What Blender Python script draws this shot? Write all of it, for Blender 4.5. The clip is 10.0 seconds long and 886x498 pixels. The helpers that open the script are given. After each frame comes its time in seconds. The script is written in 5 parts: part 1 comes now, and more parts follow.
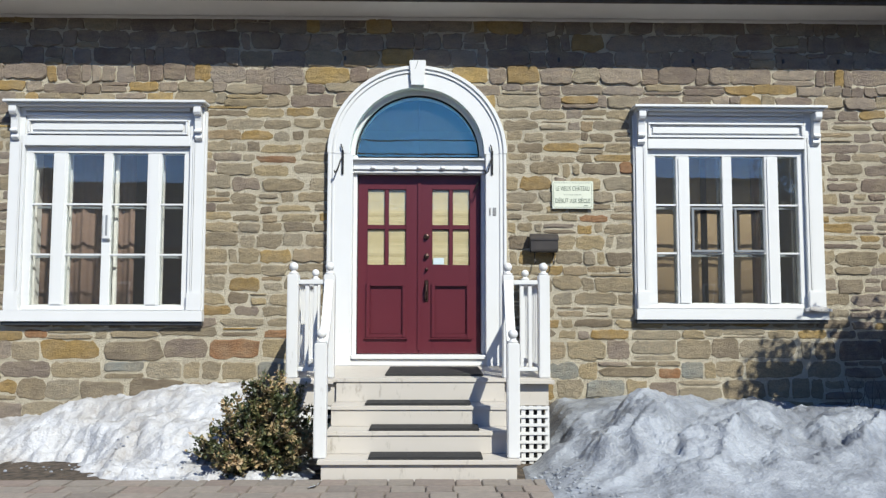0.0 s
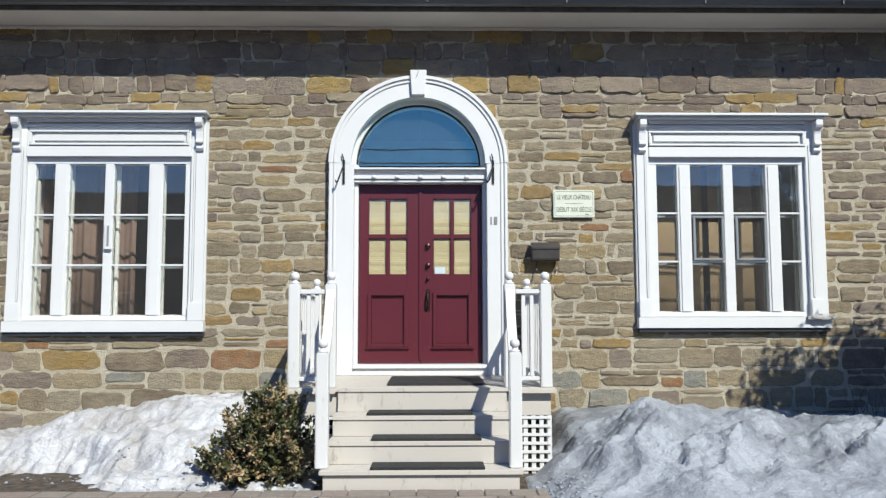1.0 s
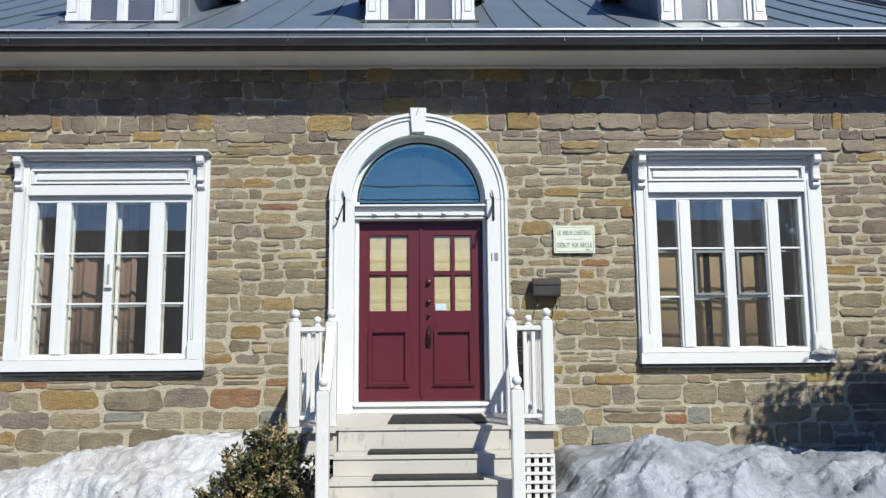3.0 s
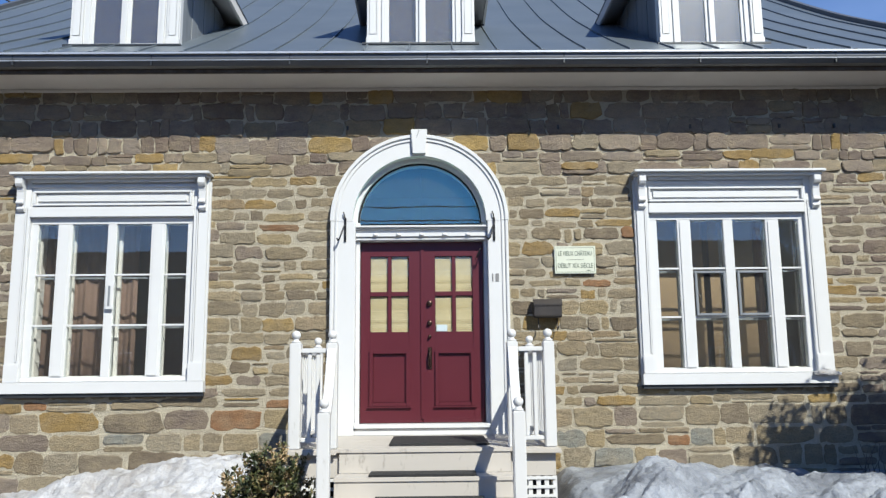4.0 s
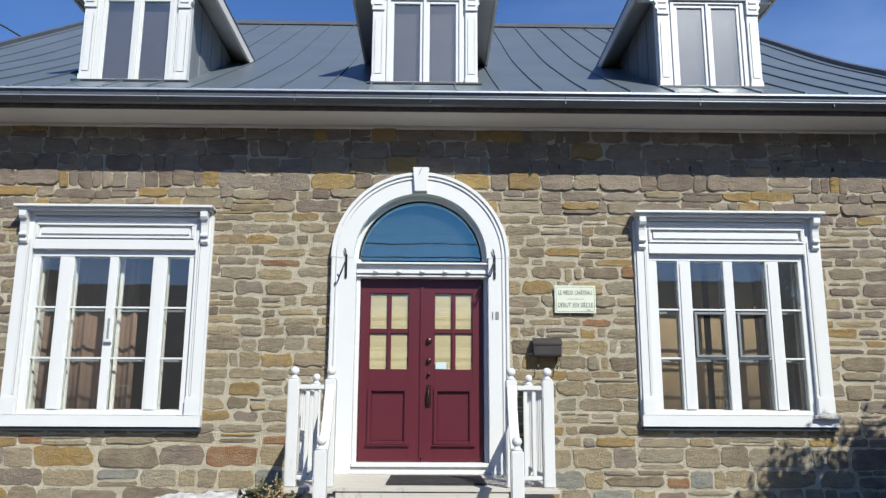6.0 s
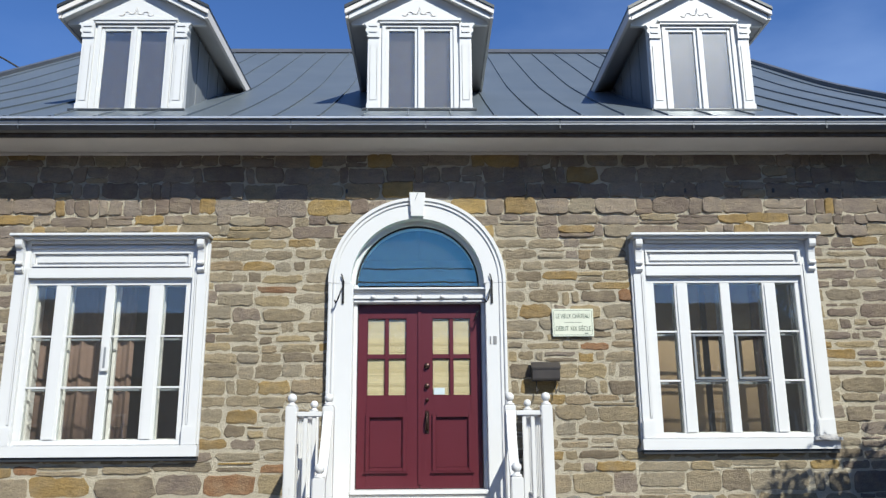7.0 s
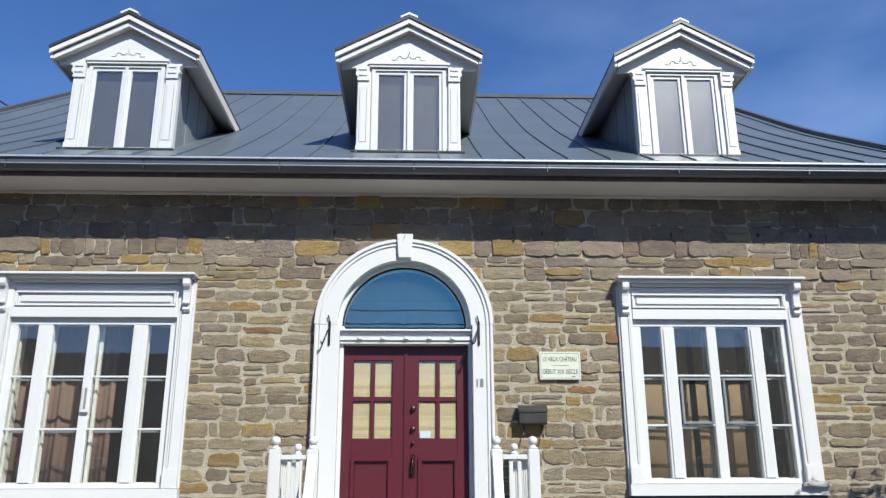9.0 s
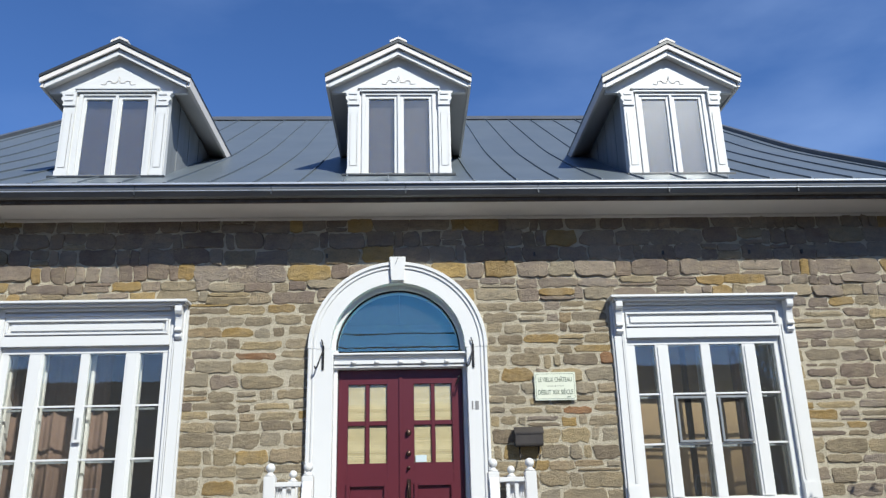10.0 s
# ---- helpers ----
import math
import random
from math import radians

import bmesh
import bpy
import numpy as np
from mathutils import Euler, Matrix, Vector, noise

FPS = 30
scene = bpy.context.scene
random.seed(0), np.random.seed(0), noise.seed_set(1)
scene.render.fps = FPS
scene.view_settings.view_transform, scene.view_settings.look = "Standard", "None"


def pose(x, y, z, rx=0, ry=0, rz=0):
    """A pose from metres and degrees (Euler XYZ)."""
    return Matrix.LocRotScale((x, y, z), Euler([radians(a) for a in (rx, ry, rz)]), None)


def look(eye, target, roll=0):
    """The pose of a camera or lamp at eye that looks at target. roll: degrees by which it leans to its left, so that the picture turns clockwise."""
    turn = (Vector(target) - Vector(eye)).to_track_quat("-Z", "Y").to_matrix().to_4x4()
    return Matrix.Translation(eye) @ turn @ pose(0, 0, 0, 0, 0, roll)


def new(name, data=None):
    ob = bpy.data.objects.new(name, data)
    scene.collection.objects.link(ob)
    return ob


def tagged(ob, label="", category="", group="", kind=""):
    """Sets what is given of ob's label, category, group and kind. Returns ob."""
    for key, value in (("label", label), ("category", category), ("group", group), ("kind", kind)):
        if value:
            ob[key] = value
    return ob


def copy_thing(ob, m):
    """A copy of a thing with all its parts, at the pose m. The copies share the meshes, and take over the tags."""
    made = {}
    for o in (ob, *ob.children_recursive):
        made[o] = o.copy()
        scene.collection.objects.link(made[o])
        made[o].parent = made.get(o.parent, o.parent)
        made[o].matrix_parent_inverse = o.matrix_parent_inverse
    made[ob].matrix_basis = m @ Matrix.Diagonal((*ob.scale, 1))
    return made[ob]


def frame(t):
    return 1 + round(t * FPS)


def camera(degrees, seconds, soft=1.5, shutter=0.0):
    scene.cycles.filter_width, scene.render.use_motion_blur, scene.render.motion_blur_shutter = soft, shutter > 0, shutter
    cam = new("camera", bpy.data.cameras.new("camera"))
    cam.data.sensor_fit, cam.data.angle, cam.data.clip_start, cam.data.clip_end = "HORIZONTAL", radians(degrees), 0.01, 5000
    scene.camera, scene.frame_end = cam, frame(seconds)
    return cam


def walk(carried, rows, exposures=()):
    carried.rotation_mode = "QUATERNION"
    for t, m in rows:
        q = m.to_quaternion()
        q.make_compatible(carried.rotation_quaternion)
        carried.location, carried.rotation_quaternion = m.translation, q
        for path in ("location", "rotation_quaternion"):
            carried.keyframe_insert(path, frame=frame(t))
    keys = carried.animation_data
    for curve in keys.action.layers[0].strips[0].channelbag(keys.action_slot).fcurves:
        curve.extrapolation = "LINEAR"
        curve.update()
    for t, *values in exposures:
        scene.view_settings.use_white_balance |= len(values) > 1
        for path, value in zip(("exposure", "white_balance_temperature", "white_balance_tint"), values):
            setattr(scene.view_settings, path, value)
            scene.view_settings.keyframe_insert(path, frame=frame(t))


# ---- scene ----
import collections
from functools import partial

# ---- camera: a hand-held tilt from the street ----
cam = camera(59.0, 10.0, soft=1.35)
PATH = [  # seconds, eye, yaw, pitch, roll
    (0.0, 0.120, -8.890, 1.387, -0.98, 4.20, 0.11),
    (0.5, 0.120, -8.890, 1.390, -0.98, 4.36, 0.03),
    (1.0, 0.119, -8.886, 1.391, -0.89, 4.85, -0.11),
    (1.5, 0.119, -8.878, 1.393, -0.81, 5.34, -0.27),
    (2.0, 0.121, -8.877, 1.396, -0.80, 6.04, -0.37),
    (2.5, 0.121, -8.875, 1.398, -0.84, 6.71, -0.40),
    (4.0, 0.118, -8.878, 1.399, -0.81, 8.99, -0.57),
    (4.5, 0.117, -8.883, 1.397, -0.83, 9.56, -0.32),
    (5.0, 0.117, -8.888, 1.399, -0.84, 10.20, 0.32),
    (5.5, 0.113, -8.899, 1.400, -0.78, 10.86, 0.48),
    (7.0, 0.120, -8.904, 1.401, -1.00, 13.50, -0.42),
    (7.5, 0.118, -8.902, 1.402, -1.25, 14.22, -0.44),
    (8.0, 0.117, -8.903, 1.402, -1.48, 14.99, -0.40),
    (8.5, 0.116, -8.907, 1.399, -1.72, 15.82, -0.49),
    (9.0, 0.115, -8.905, 1.398, -2.00, 16.56, -0.19),
    (9.5, 0.112, -8.904, 1.399, -2.40, 17.41, -0.80),
    (10.0, 0.114, -8.902, 1.397, -2.60, 18.18, -1.38),
]
walk(cam, [(t, pose(x, y, z, 90 + pitch, 0, yaw) @ pose(0, 0, 0, 0, 0, roll)) for t, x, y, z, yaw, pitch, roll in PATH])

# ---- light ----
SUN_AZ, SUN_EL = 29.0, 43.0          # degrees to the right of straight out of the facade, and above the horizon
scene.view_settings.exposure = 0.5
to_sun = Vector((math.sin(radians(SUN_AZ)) * math.cos(radians(SUN_EL)), -math.cos(radians(SUN_AZ)) * math.cos(radians(SUN_EL)), math.sin(radians(SUN_EL))))
sun = new("sun", bpy.data.lights.new("sun", "SUN"))
sun.data.energy, sun.data.angle, sun.data.color = 5.0, radians(0.53), (0.965, 0.96, 0.87)
sun.matrix_world = look(to_sun * 60, (0, 0, 0))
world = bpy.data.worlds.new("sky")
scene.world = world
world.use_nodes = True
wn = world.node_tree
sky = wn.nodes.new("ShaderNodeTexSky")
sky.sky_type, sky.sun_disc = "NISHITA", False
sky.sun_elevation, sky.sun_rotation = radians(SUN_EL), radians(180 - SUN_AZ)
sky.altitude, sky.air_density, sky.dust_density, sky.ozone_density = 100, 1.0, 0.0, 3.0
wn.nodes["Background"].inputs["Strength"].default_value = 0.083
# thin high cloud drawn out along the horizon, with blue glow added to brighten it
wtc, wmap, wnoise, wramp, wmix = (wn.nodes.new(k) for k in ("ShaderNodeTexCoord", "ShaderNodeMapping", "ShaderNodeTexNoise", "ShaderNodeValToRGB", "ShaderNodeMix"))
wmap.inputs["Scale"].default_value = (1.2, 1.2, 3.2)
wnoise.inputs["Scale"].default_value, wnoise.inputs["Detail"].default_value = 2.2, 6
wramp.color_ramp.elements[0].position, wramp.color_ramp.elements[1].position = 0.42, 0.9
wramp.color_ramp.elements[1].color = (0.36, 0.36, 0.36, 1)
wmix.data_type = "RGBA"
wmix.inputs["B"].default_value = (5.2, 7.2, 11.0, 1)
wn.links.new(wtc.outputs["Generated"], wmap.inputs["Vector"])
wn.links.new(wmap.outputs["Vector"], wnoise.inputs["Vector"])
wn.links.new(wnoise.outputs["Fac"], wramp.inputs["Fac"])
# the veil fills only the sky in view, behind the house, thickening towards +x
wsep, wside, wveil = (wn.nodes.new(k) for k in ("ShaderNodeSeparateXYZ", "ShaderNodeMapRange", "ShaderNodeMath"))
for socket, value in zip(("From Min", "From Max", "To Min", "To Max"), (-0.45, 0.5, 0.35, 1.0)):
    wside.inputs[socket].default_value = value
wveil.operation = "MULTIPLY"
wn.links.new(wtc.outputs["Generated"], wsep.inputs[0])
wn.links.new(wsep.outputs["X"], wside.inputs["Value"])
wn.links.new(wside.outputs["Result"], wveil.inputs[0])
wn.links.new(wramp.outputs["Color"], wveil.inputs[1])
# no glow on the street side, so the facade's shade gets no extra fill
wnorth, wlast = wn.nodes.new("ShaderNodeMapRange"), wn.nodes.new("ShaderNodeMath")
wnorth.inputs["From Min"].default_value, wnorth.inputs["From Max"].default_value = -0.2, 0.35
wlast.operation = "MULTIPLY"
wn.links.new(wsep.outputs["Y"], wnorth.inputs["Value"])
wn.links.new(wnorth.outputs["Result"], wlast.inputs[0])
wn.links.new(wveil.outputs[0], wlast.inputs[1])
wn.links.new(wlast.outputs[0], wmix.inputs["Factor"])
deep = wn.nodes.new("ShaderNodeHueSaturation")
deep.inputs["Saturation"].default_value = 1.10
tone = wn.nodes.new("ShaderNodeMix")
tone.data_type, tone.blend_type = "RGBA", "MULTIPLY"
tone.inputs["Factor"].default_value, tone.inputs["B"].default_value = 1.0, (0.90, 0.98, 1.24, 1)
wn.links.new(sky.outputs["Color"], tone.inputs["A"])
wn.links.new(tone.outputs["Result"], deep.inputs["Color"])
wn.links.new(deep.outputs["Color"], wmix.inputs["A"])
wn.links.new(wmix.outputs["Result"], wn.nodes["Background"].inputs["Color"])


# ---- materials ----
def material(name, rough=0.6, metal=0.0):
    m = bpy.data.materials.new(name)
    m.use_nodes = True
    b = m.node_tree.nodes["Principled BSDF"]
    b.inputs["Roughness"].default_value, b.inputs["Metallic"].default_value = rough, metal
    return m, m.node_tree, b


def node(nt, kind, **values):
    n = nt.nodes.new(kind)
    for key, value in values.items():
        n.inputs[key].default_value = value
    return n


def ramp(nt, fac, stops, constant=False):
    r = nt.nodes.new("ShaderNodeValToRGB")
    r.color_ramp.interpolation = "CONSTANT" if constant else "LINEAR"
    while len(r.color_ramp.elements) < len(stops):
        r.color_ramp.elements.new(0.5)
    for e, (p, c) in zip(r.color_ramp.elements, stops):
        e.position, e.color = p, (*c, 1)
    nt.links.new(fac, r.inputs["Fac"])
    return r.outputs["Color"]


def mixed(nt, fac, a, b, blend="MIX"):
    m = nt.nodes.new("ShaderNodeMix")
    m.data_type, m.blend_type = "RGBA", blend
    for sock, v in ((m.inputs["Factor"], fac), (m.inputs["A"], a), (m.inputs["B"], b)):
        if isinstance(v, (float, int)):
            sock.default_value = v
        elif isinstance(v, tuple):
            sock.default_value = (*v, 1)
        else:
            nt.links.new(v, sock)
    return m.outputs["Result"]


def noise_of(nt, scale, detail=4, stretch=(1, 1, 1), rough=0.55):
    mp = nt.nodes.new("ShaderNodeNewGeometry")
    m = node(nt, "ShaderNodeMapping", Scale=stretch)
    n = node(nt, "ShaderNodeTexNoise", Scale=scale, Detail=detail, Roughness=rough)
    nt.links.new(mp.outputs["Position"], m.inputs["Vector"])
    nt.links.new(m.outputs["Vector"], n.inputs["Vector"])
    return n.outputs["Fac"]


def bump(nt, b, height, strength=0.3, distance=0.01):
    n = node(nt, "ShaderNodeBump", Strength=strength, Distance=distance)
    nt.links.new(height, n.inputs["Height"])
    nt.links.new(n.outputs["Normal"], b.inputs["Normal"])


def plain(name, a, b, scale=6.0, rough=0.55, metal=0.0, relief=0.15, depth=0.004, fine=60.0, stretch=(1, 1, 1)):
    """Two near tones in soft patches, with a fine grain in the relief."""
    m, nt, p = material(name, rough, metal)
    c = mixed(nt, ramp(nt, noise_of(nt, scale, 5, stretch), [(0.35, (0, 0, 0)), (0.65, (1, 1, 1))]), a, b)
    nt.links.new(c, p.inputs["Base Color"])
    bump(nt, p, noise_of(nt, fine, 4, stretch), relief, depth)
    return m


def stone_material(name, stops, by_island):
    """Weathered sandstone: a tone for each stone, patches, bedding grain, lichen-grey weathering and shade-dark pits.
    """
    m, nt, p = material(name, 0.9)
    if by_island:
        r = nt.nodes.new("ShaderNodeNewGeometry").outputs["Random Per Island"]
    else:
        r = nt.nodes.new("ShaderNodeObjectInfo").outputs["Random"]
    base = ramp(nt, r, stops)
    bed = noise_of(nt, 9.0, 6, (0.7, 1, 1.7), 0.6)
    patch = noise_of(nt, 4.0, 5)
    c = mixed(nt, ramp(nt, patch, [(0.42, (0, 0, 0)), (0.7, (0.5, 0.5, 0.5))]), base, (0.24, 0.195, 0.13))
    c = mixed(nt, 0.65, c, ramp(nt, bed, [(0.2, (0.25, 0.23, 0.22)), (0.5, (0.5, 0.5, 0.5)), (0.8, (0.72, 0.69, 0.62))]), "OVERLAY")
    speck = noise_of(nt, 55, 5, (1, 1, 1.4), 0.7)
    c = mixed(nt, 0.6, c, ramp(nt, speck, [(0.25, (0.16, 0.16, 0.16)), (0.5, (0.5, 0.5, 0.5)), (0.8, (0.8, 0.79, 0.76))]), "OVERLAY")
    # dark spots put the shade of eroded pits into the stone's colour
    c = mixed(nt, ramp(nt, noise_of(nt, 17, 7, (0.7, 1, 1.8), 0.75), [(0.60, (0, 0, 0)), (0.75, (0.4, 0.4, 0.4))]), c, (0.09, 0.07, 0.05))
    nt.links.new(c, p.inputs["Base Color"])
    h = nt.nodes.new("ShaderNodeMath")
    h.operation = "ADD"
    nt.links.new(noise_of(nt, 14, 6, (0.8, 1, 1.6), 0.65), h.inputs[0])
    nt.links.new(speck, h.inputs[1])
    bump(nt, p, h.outputs[0], 0.75, 0.022)
    return m


STONE_TONES = [(0.0, (0.245, 0.198, 0.125)), (0.14, (0.172, 0.141, 0.096)), (0.30, (0.275, 0.214, 0.117)), (0.44, (0.210, 0.181, 0.132)),
               (0.58, (0.234, 0.187, 0.114)), (0.72, (0.129, 0.100, 0.068)), (0.86, (0.249, 0.214, 0.153)), (1.0, (0.215, 0.156, 0.087))]
OCHRE_TONES = [(0.0, (0.258, 0.169, 0.055)), (0.5, (0.202, 0.134, 0.053)), (1.0, (0.284, 0.196, 0.071))]
CEMENT_TONES = [(0.0, (0.215, 0.214, 0.187)), (1.0, (0.172, 0.174, 0.151))]
RUST_TONES = [(0.0, (0.223, 0.111, 0.049)), (1.0, (0.172, 0.093, 0.046))]
# dun stone, darkened further to carry the eaves' shade in the upper courses
DUN_SHADE_TONES = [(0.0, (0.183, 0.146, 0.116)), (0.25, (0.121, 0.092, 0.073)), (0.5, (0.214, 0.176, 0.138)), (0.75, (0.145, 0.108, 0.083)), (1.0, (0.193, 0.162, 0.134))]
STONES = [(stone_material(name, tones, False), stone_material(name + "_far", tones, True))
          for name, tones in (("sandstone", STONE_TONES), ("ochre_sandstone", OCHRE_TONES), ("rust_sandstone", RUST_TONES), ("grey_cement_patch", CEMENT_TONES), ("dun_shade_sandstone", DUN_SHADE_TONES))]


def mortar_material():
    m, nt, p = material("lime_mortar", 0.95)
    c = mixed(nt, ramp(nt, noise_of(nt, 2.2, 6), [(0.35, (0, 0, 0)), (0.65, (1, 1, 1))]), (0.48, 0.43, 0.325), (0.385, 0.34, 0.255))
    c = mixed(nt, ramp(nt, noise_of(nt, 7, 5), [(0.58, (0, 0, 0)), (0.72, (0.7, 0.7, 0.7))]), c, (0.21, 0.17, 0.12))
    nt.links.new(c, p.inputs["Base Color"])
    grain = noise_of(nt, 48, 8, (1, 1, 1), 0.75)
    c = mixed(nt, 0.32, c, ramp(nt, grain, [(0.3, (0.2, 0.19, 0.18)), (0.5, (0.5, 0.5, 0.5)), (0.75, (0.74, 0.74, 0.74))]), "OVERLAY")
    nt.links.new(c, p.inputs["Base Color"])
    bump(nt, p, grain, 1.0, 0.03)
    return m


def glass_material(name, ior=1.7, tint=(0.92, 0.95, 0.95), rough=0.0, gloss=(1, 1, 1), haze=0.0):
    """Window glass: clear straight through, with its gloss by Fresnel."""
    m = bpy.data.materials.new(name)
    m.use_nodes = True
    nt = m.node_tree
    nt.nodes.remove(nt.nodes["Principled BSDF"])
    f, t, g, x = (nt.nodes.new(k) for k in ("ShaderNodeFresnel", "ShaderNodeBsdfTransparent", "ShaderNodeBsdfGlossy", "ShaderNodeMixShader"))
    f.inputs["IOR"].default_value = ior
    t.inputs["Color"].default_value, g.inputs["Color"].default_value, g.inputs["Roughness"].default_value = (*tint, 1), (*gloss, 1), rough
    bm_ = node(nt, "ShaderNodeBump", Strength=0.02, Distance=0.02)
    nt.links.new(noise_of(nt, 2.5, 2), bm_.inputs["Height"])
    nt.links.new(bm_.outputs["Normal"], g.inputs["Normal"])
    nt.links.new(f.outputs[0], x.inputs[0])
    nt.links.new(t.outputs[0], x.inputs[1])
    nt.links.new(g.outputs[0], x.inputs[2])
    d, reflection_film = nt.nodes.new("ShaderNodeBsdfDiffuse"), nt.nodes.new("ShaderNodeMixShader")
    d.inputs["Color"].default_value, reflection_film.inputs[0].default_value = (0.7, 0.7, 0.7, 1), 0.015      # pale film painted on for the veil of reflections
    nt.links.new(x.outputs[0], reflection_film.inputs[1])
    nt.links.new(d.outputs[0], reflection_film.inputs[2])
    last = reflection_film
    if haze:                                             # greasy film that spreads the sun's glint
        film, last = nt.nodes.new("ShaderNodeBsdfGlossy"), nt.nodes.new("ShaderNodeMixShader")
        film.inputs["Roughness"].default_value, last.inputs[0].default_value = 0.34, haze
        nt.links.new(reflection_film.outputs[0], last.inputs[1])
        nt.links.new(film.outputs[0], last.inputs[2])
    nt.links.new(last.outputs[0], nt.nodes["Material Output"].inputs["Surface"])
    return m


def snow_material(name, clean, grey, dirt):
    """Granular old snow: wet grey patches, gritty specks that also paint shaded pits."""
    m, nt, p = material(name, 0.36)
    c = mixed(nt, ramp(nt, noise_of(nt, 1.6, 6, (1, 1, 1), 0.65), [(0.42, (0, 0, 0)), (0.68, (1, 1, 1))]), clean, grey)
    c = mixed(nt, ramp(nt, noise_of(nt, 9, 8, (1, 1, 1), 0.75), [(0.53, (0, 0, 0)), (0.75, (0.8, 0.8, 0.8))]), c, dirt)
    nt.links.new(c, p.inputs["Base Color"])
    p.inputs["Specular IOR Level"].default_value = 0.35
    # fine specks darken the colour as shade in small pits would, besides dirt
    pit_shade = noise_of(nt, 38, 7, (1, 1, 1), 0.8)
    c = mixed(nt, 0.35, c, ramp(nt, pit_shade, [(0.28, (0.2, 0.2, 0.22)), (0.47, (0.5, 0.5, 0.5)), (0.7, (0.72, 0.72, 0.72))]), "OVERLAY")
    nt.links.new(c, p.inputs["Base Color"])
    h = nt.nodes.new("ShaderNodeMath")
    h.operation = "ADD"
    nt.links.new(noise_of(nt, 13, 5, (1, 1, 1), 0.65), h.inputs[0])
    nt.links.new(noise_of(nt, 45, 3, (1, 1, 1), 0.6), h.inputs[1])
    fold = nt.nodes.new("ShaderNodeMath")
    fold.operation = "MULTIPLY_ADD"
    nt.links.new(noise_of(nt, 5.5, 4, (0.8, 1, 1.6), 0.55), fold.inputs[0])
    fold.inputs[1].default_value = 2.6
    nt.links.new(h.outputs[0], fold.inputs[2])
    bump(nt, p, fold.outputs[0], 0.6, 0.026)
    return m


def paver_material():
    m, nt, p = material("concrete_paver", 0.85)
    r = nt.nodes.new("ShaderNodeObjectInfo").outputs["Random"]
    c = ramp(nt, r, [(0, (0.19, 0.165, 0.14)), (0.5, (0.22, 0.19, 0.16)), (0.75, (0.20, 0.155, 0.13)), (1, (0.16, 0.14, 0.12))])
    c = mixed(nt, 0.5, c, ramp(nt, noise_of(nt, 18, 6), [(0.3, (0.35, 0.35, 0.35)), (0.7, (0.62, 0.61, 0.6))]), "OVERLAY")
    nt.links.new(c, p.inputs["Base Color"])
    bump(nt, p, noise_of(nt, 90, 4), 0.4, 0.006)
    return m


def leaf_material(name, stops, patch=0.0):
    """A tone for each leaf; with patch, leaves of a tone also gather in sprays."""
    m, nt, p = material(name, 0.5)
    tone_of = nt.nodes.new("ShaderNodeNewGeometry").outputs["Random Per Island"]
    if patch:
        mix, spread = nt.nodes.new("ShaderNodeMath"), node(nt, "ShaderNodeMapRange")
        for socket, value in zip(("From Min", "From Max", "To Min", "To Max"), (0.3, 0.7, -0.35, 0.75)):
            spread.inputs[socket].default_value = value
        nt.links.new(noise_of(nt, patch, 3), spread.inputs["Value"])
        mix.operation = "MULTIPLY_ADD"
        nt.links.new(tone_of, mix.inputs[0])
        mix.inputs[1].default_value = 0.6
        nt.links.new(spread.outputs["Result"], mix.inputs[2])
        tone_of = mix.outputs[0]
    nt.links.new(ramp(nt, tone_of, stops), p.inputs["Base Color"])
    return m


def painted_material(name, a, b, wear, amount=0.66, rough=0.5):
    """Exterior paint with brushed grain and worn, dirty patches."""
    m, nt, p = material(name, rough)
    c = mixed(nt, noise_of(nt, 3.0, 4), a, b)
    c = mixed(nt, ramp(nt, noise_of(nt, 11, 7, (1, 1, 0.4), 0.7), [(amount, (0, 0, 0)), (amount + 0.12, (1, 1, 1))]), c, wear)
    nt.links.new(c, p.inputs["Base Color"])
    bump(nt, p, noise_of(nt, 45, 4, (1, 1, 0.25)), 0.12, 0.004)
    return m


MORTAR = mortar_material()
WHITE = painted_material("white_paint", (0.585, 0.59, 0.585), (0.54, 0.545, 0.545), (0.41, 0.40, 0.375), 0.70)
RAILWHITE = painted_material("rail_paint", (0.585, 0.585, 0.575), (0.53, 0.53, 0.52), (0.35, 0.335, 0.30), 0.62)
STEP = painted_material("cream_deck_paint", (0.465, 0.43, 0.385), (0.42, 0.39, 0.345), (0.27, 0.245, 0.21), 0.58, 0.6)
MAROON = painted_material("maroon_door_paint", (0.085, 0.010, 0.017), (0.074, 0.009, 0.0155), (0.115, 0.024, 0.028), 0.78, 0.38)
ROOF = plain("slate_grey_roof_metal", (0.115, 0.14, 0.165), (0.135, 0.16, 0.185), 1.5, 0.42, 0.35, 0.05, 0.01, 4.0)
GUTTER = plain("grey_gutter_metal", (0.105, 0.11, 0.118), (0.13, 0.136, 0.144), 3.0, 0.4, 0.4, 0.05)
DARKMETAL = plain("dark_edge_metal", (0.035, 0.04, 0.045), (0.05, 0.055, 0.06), 5.0, 0.45, 0.3)
SOFFIT = plain("soffit_paint", (0.62, 0.59, 0.56), (0.57, 0.545, 0.52), 2.0, 0.6)
# grey paint; its dark tone also stands for shade on cheeks and stiles
GREYSHADE = plain("grey_paint_and_shade", (0.2, 0.215, 0.23), (0.15, 0.165, 0.18), 5.0, 0.6, 0.0, 0.3, 0.004, 40, (1, 1, 0.2))
IRON = plain("black_iron", (0.012, 0.012, 0.013), (0.02, 0.02, 0.022), 20, 0.45, 0.3)
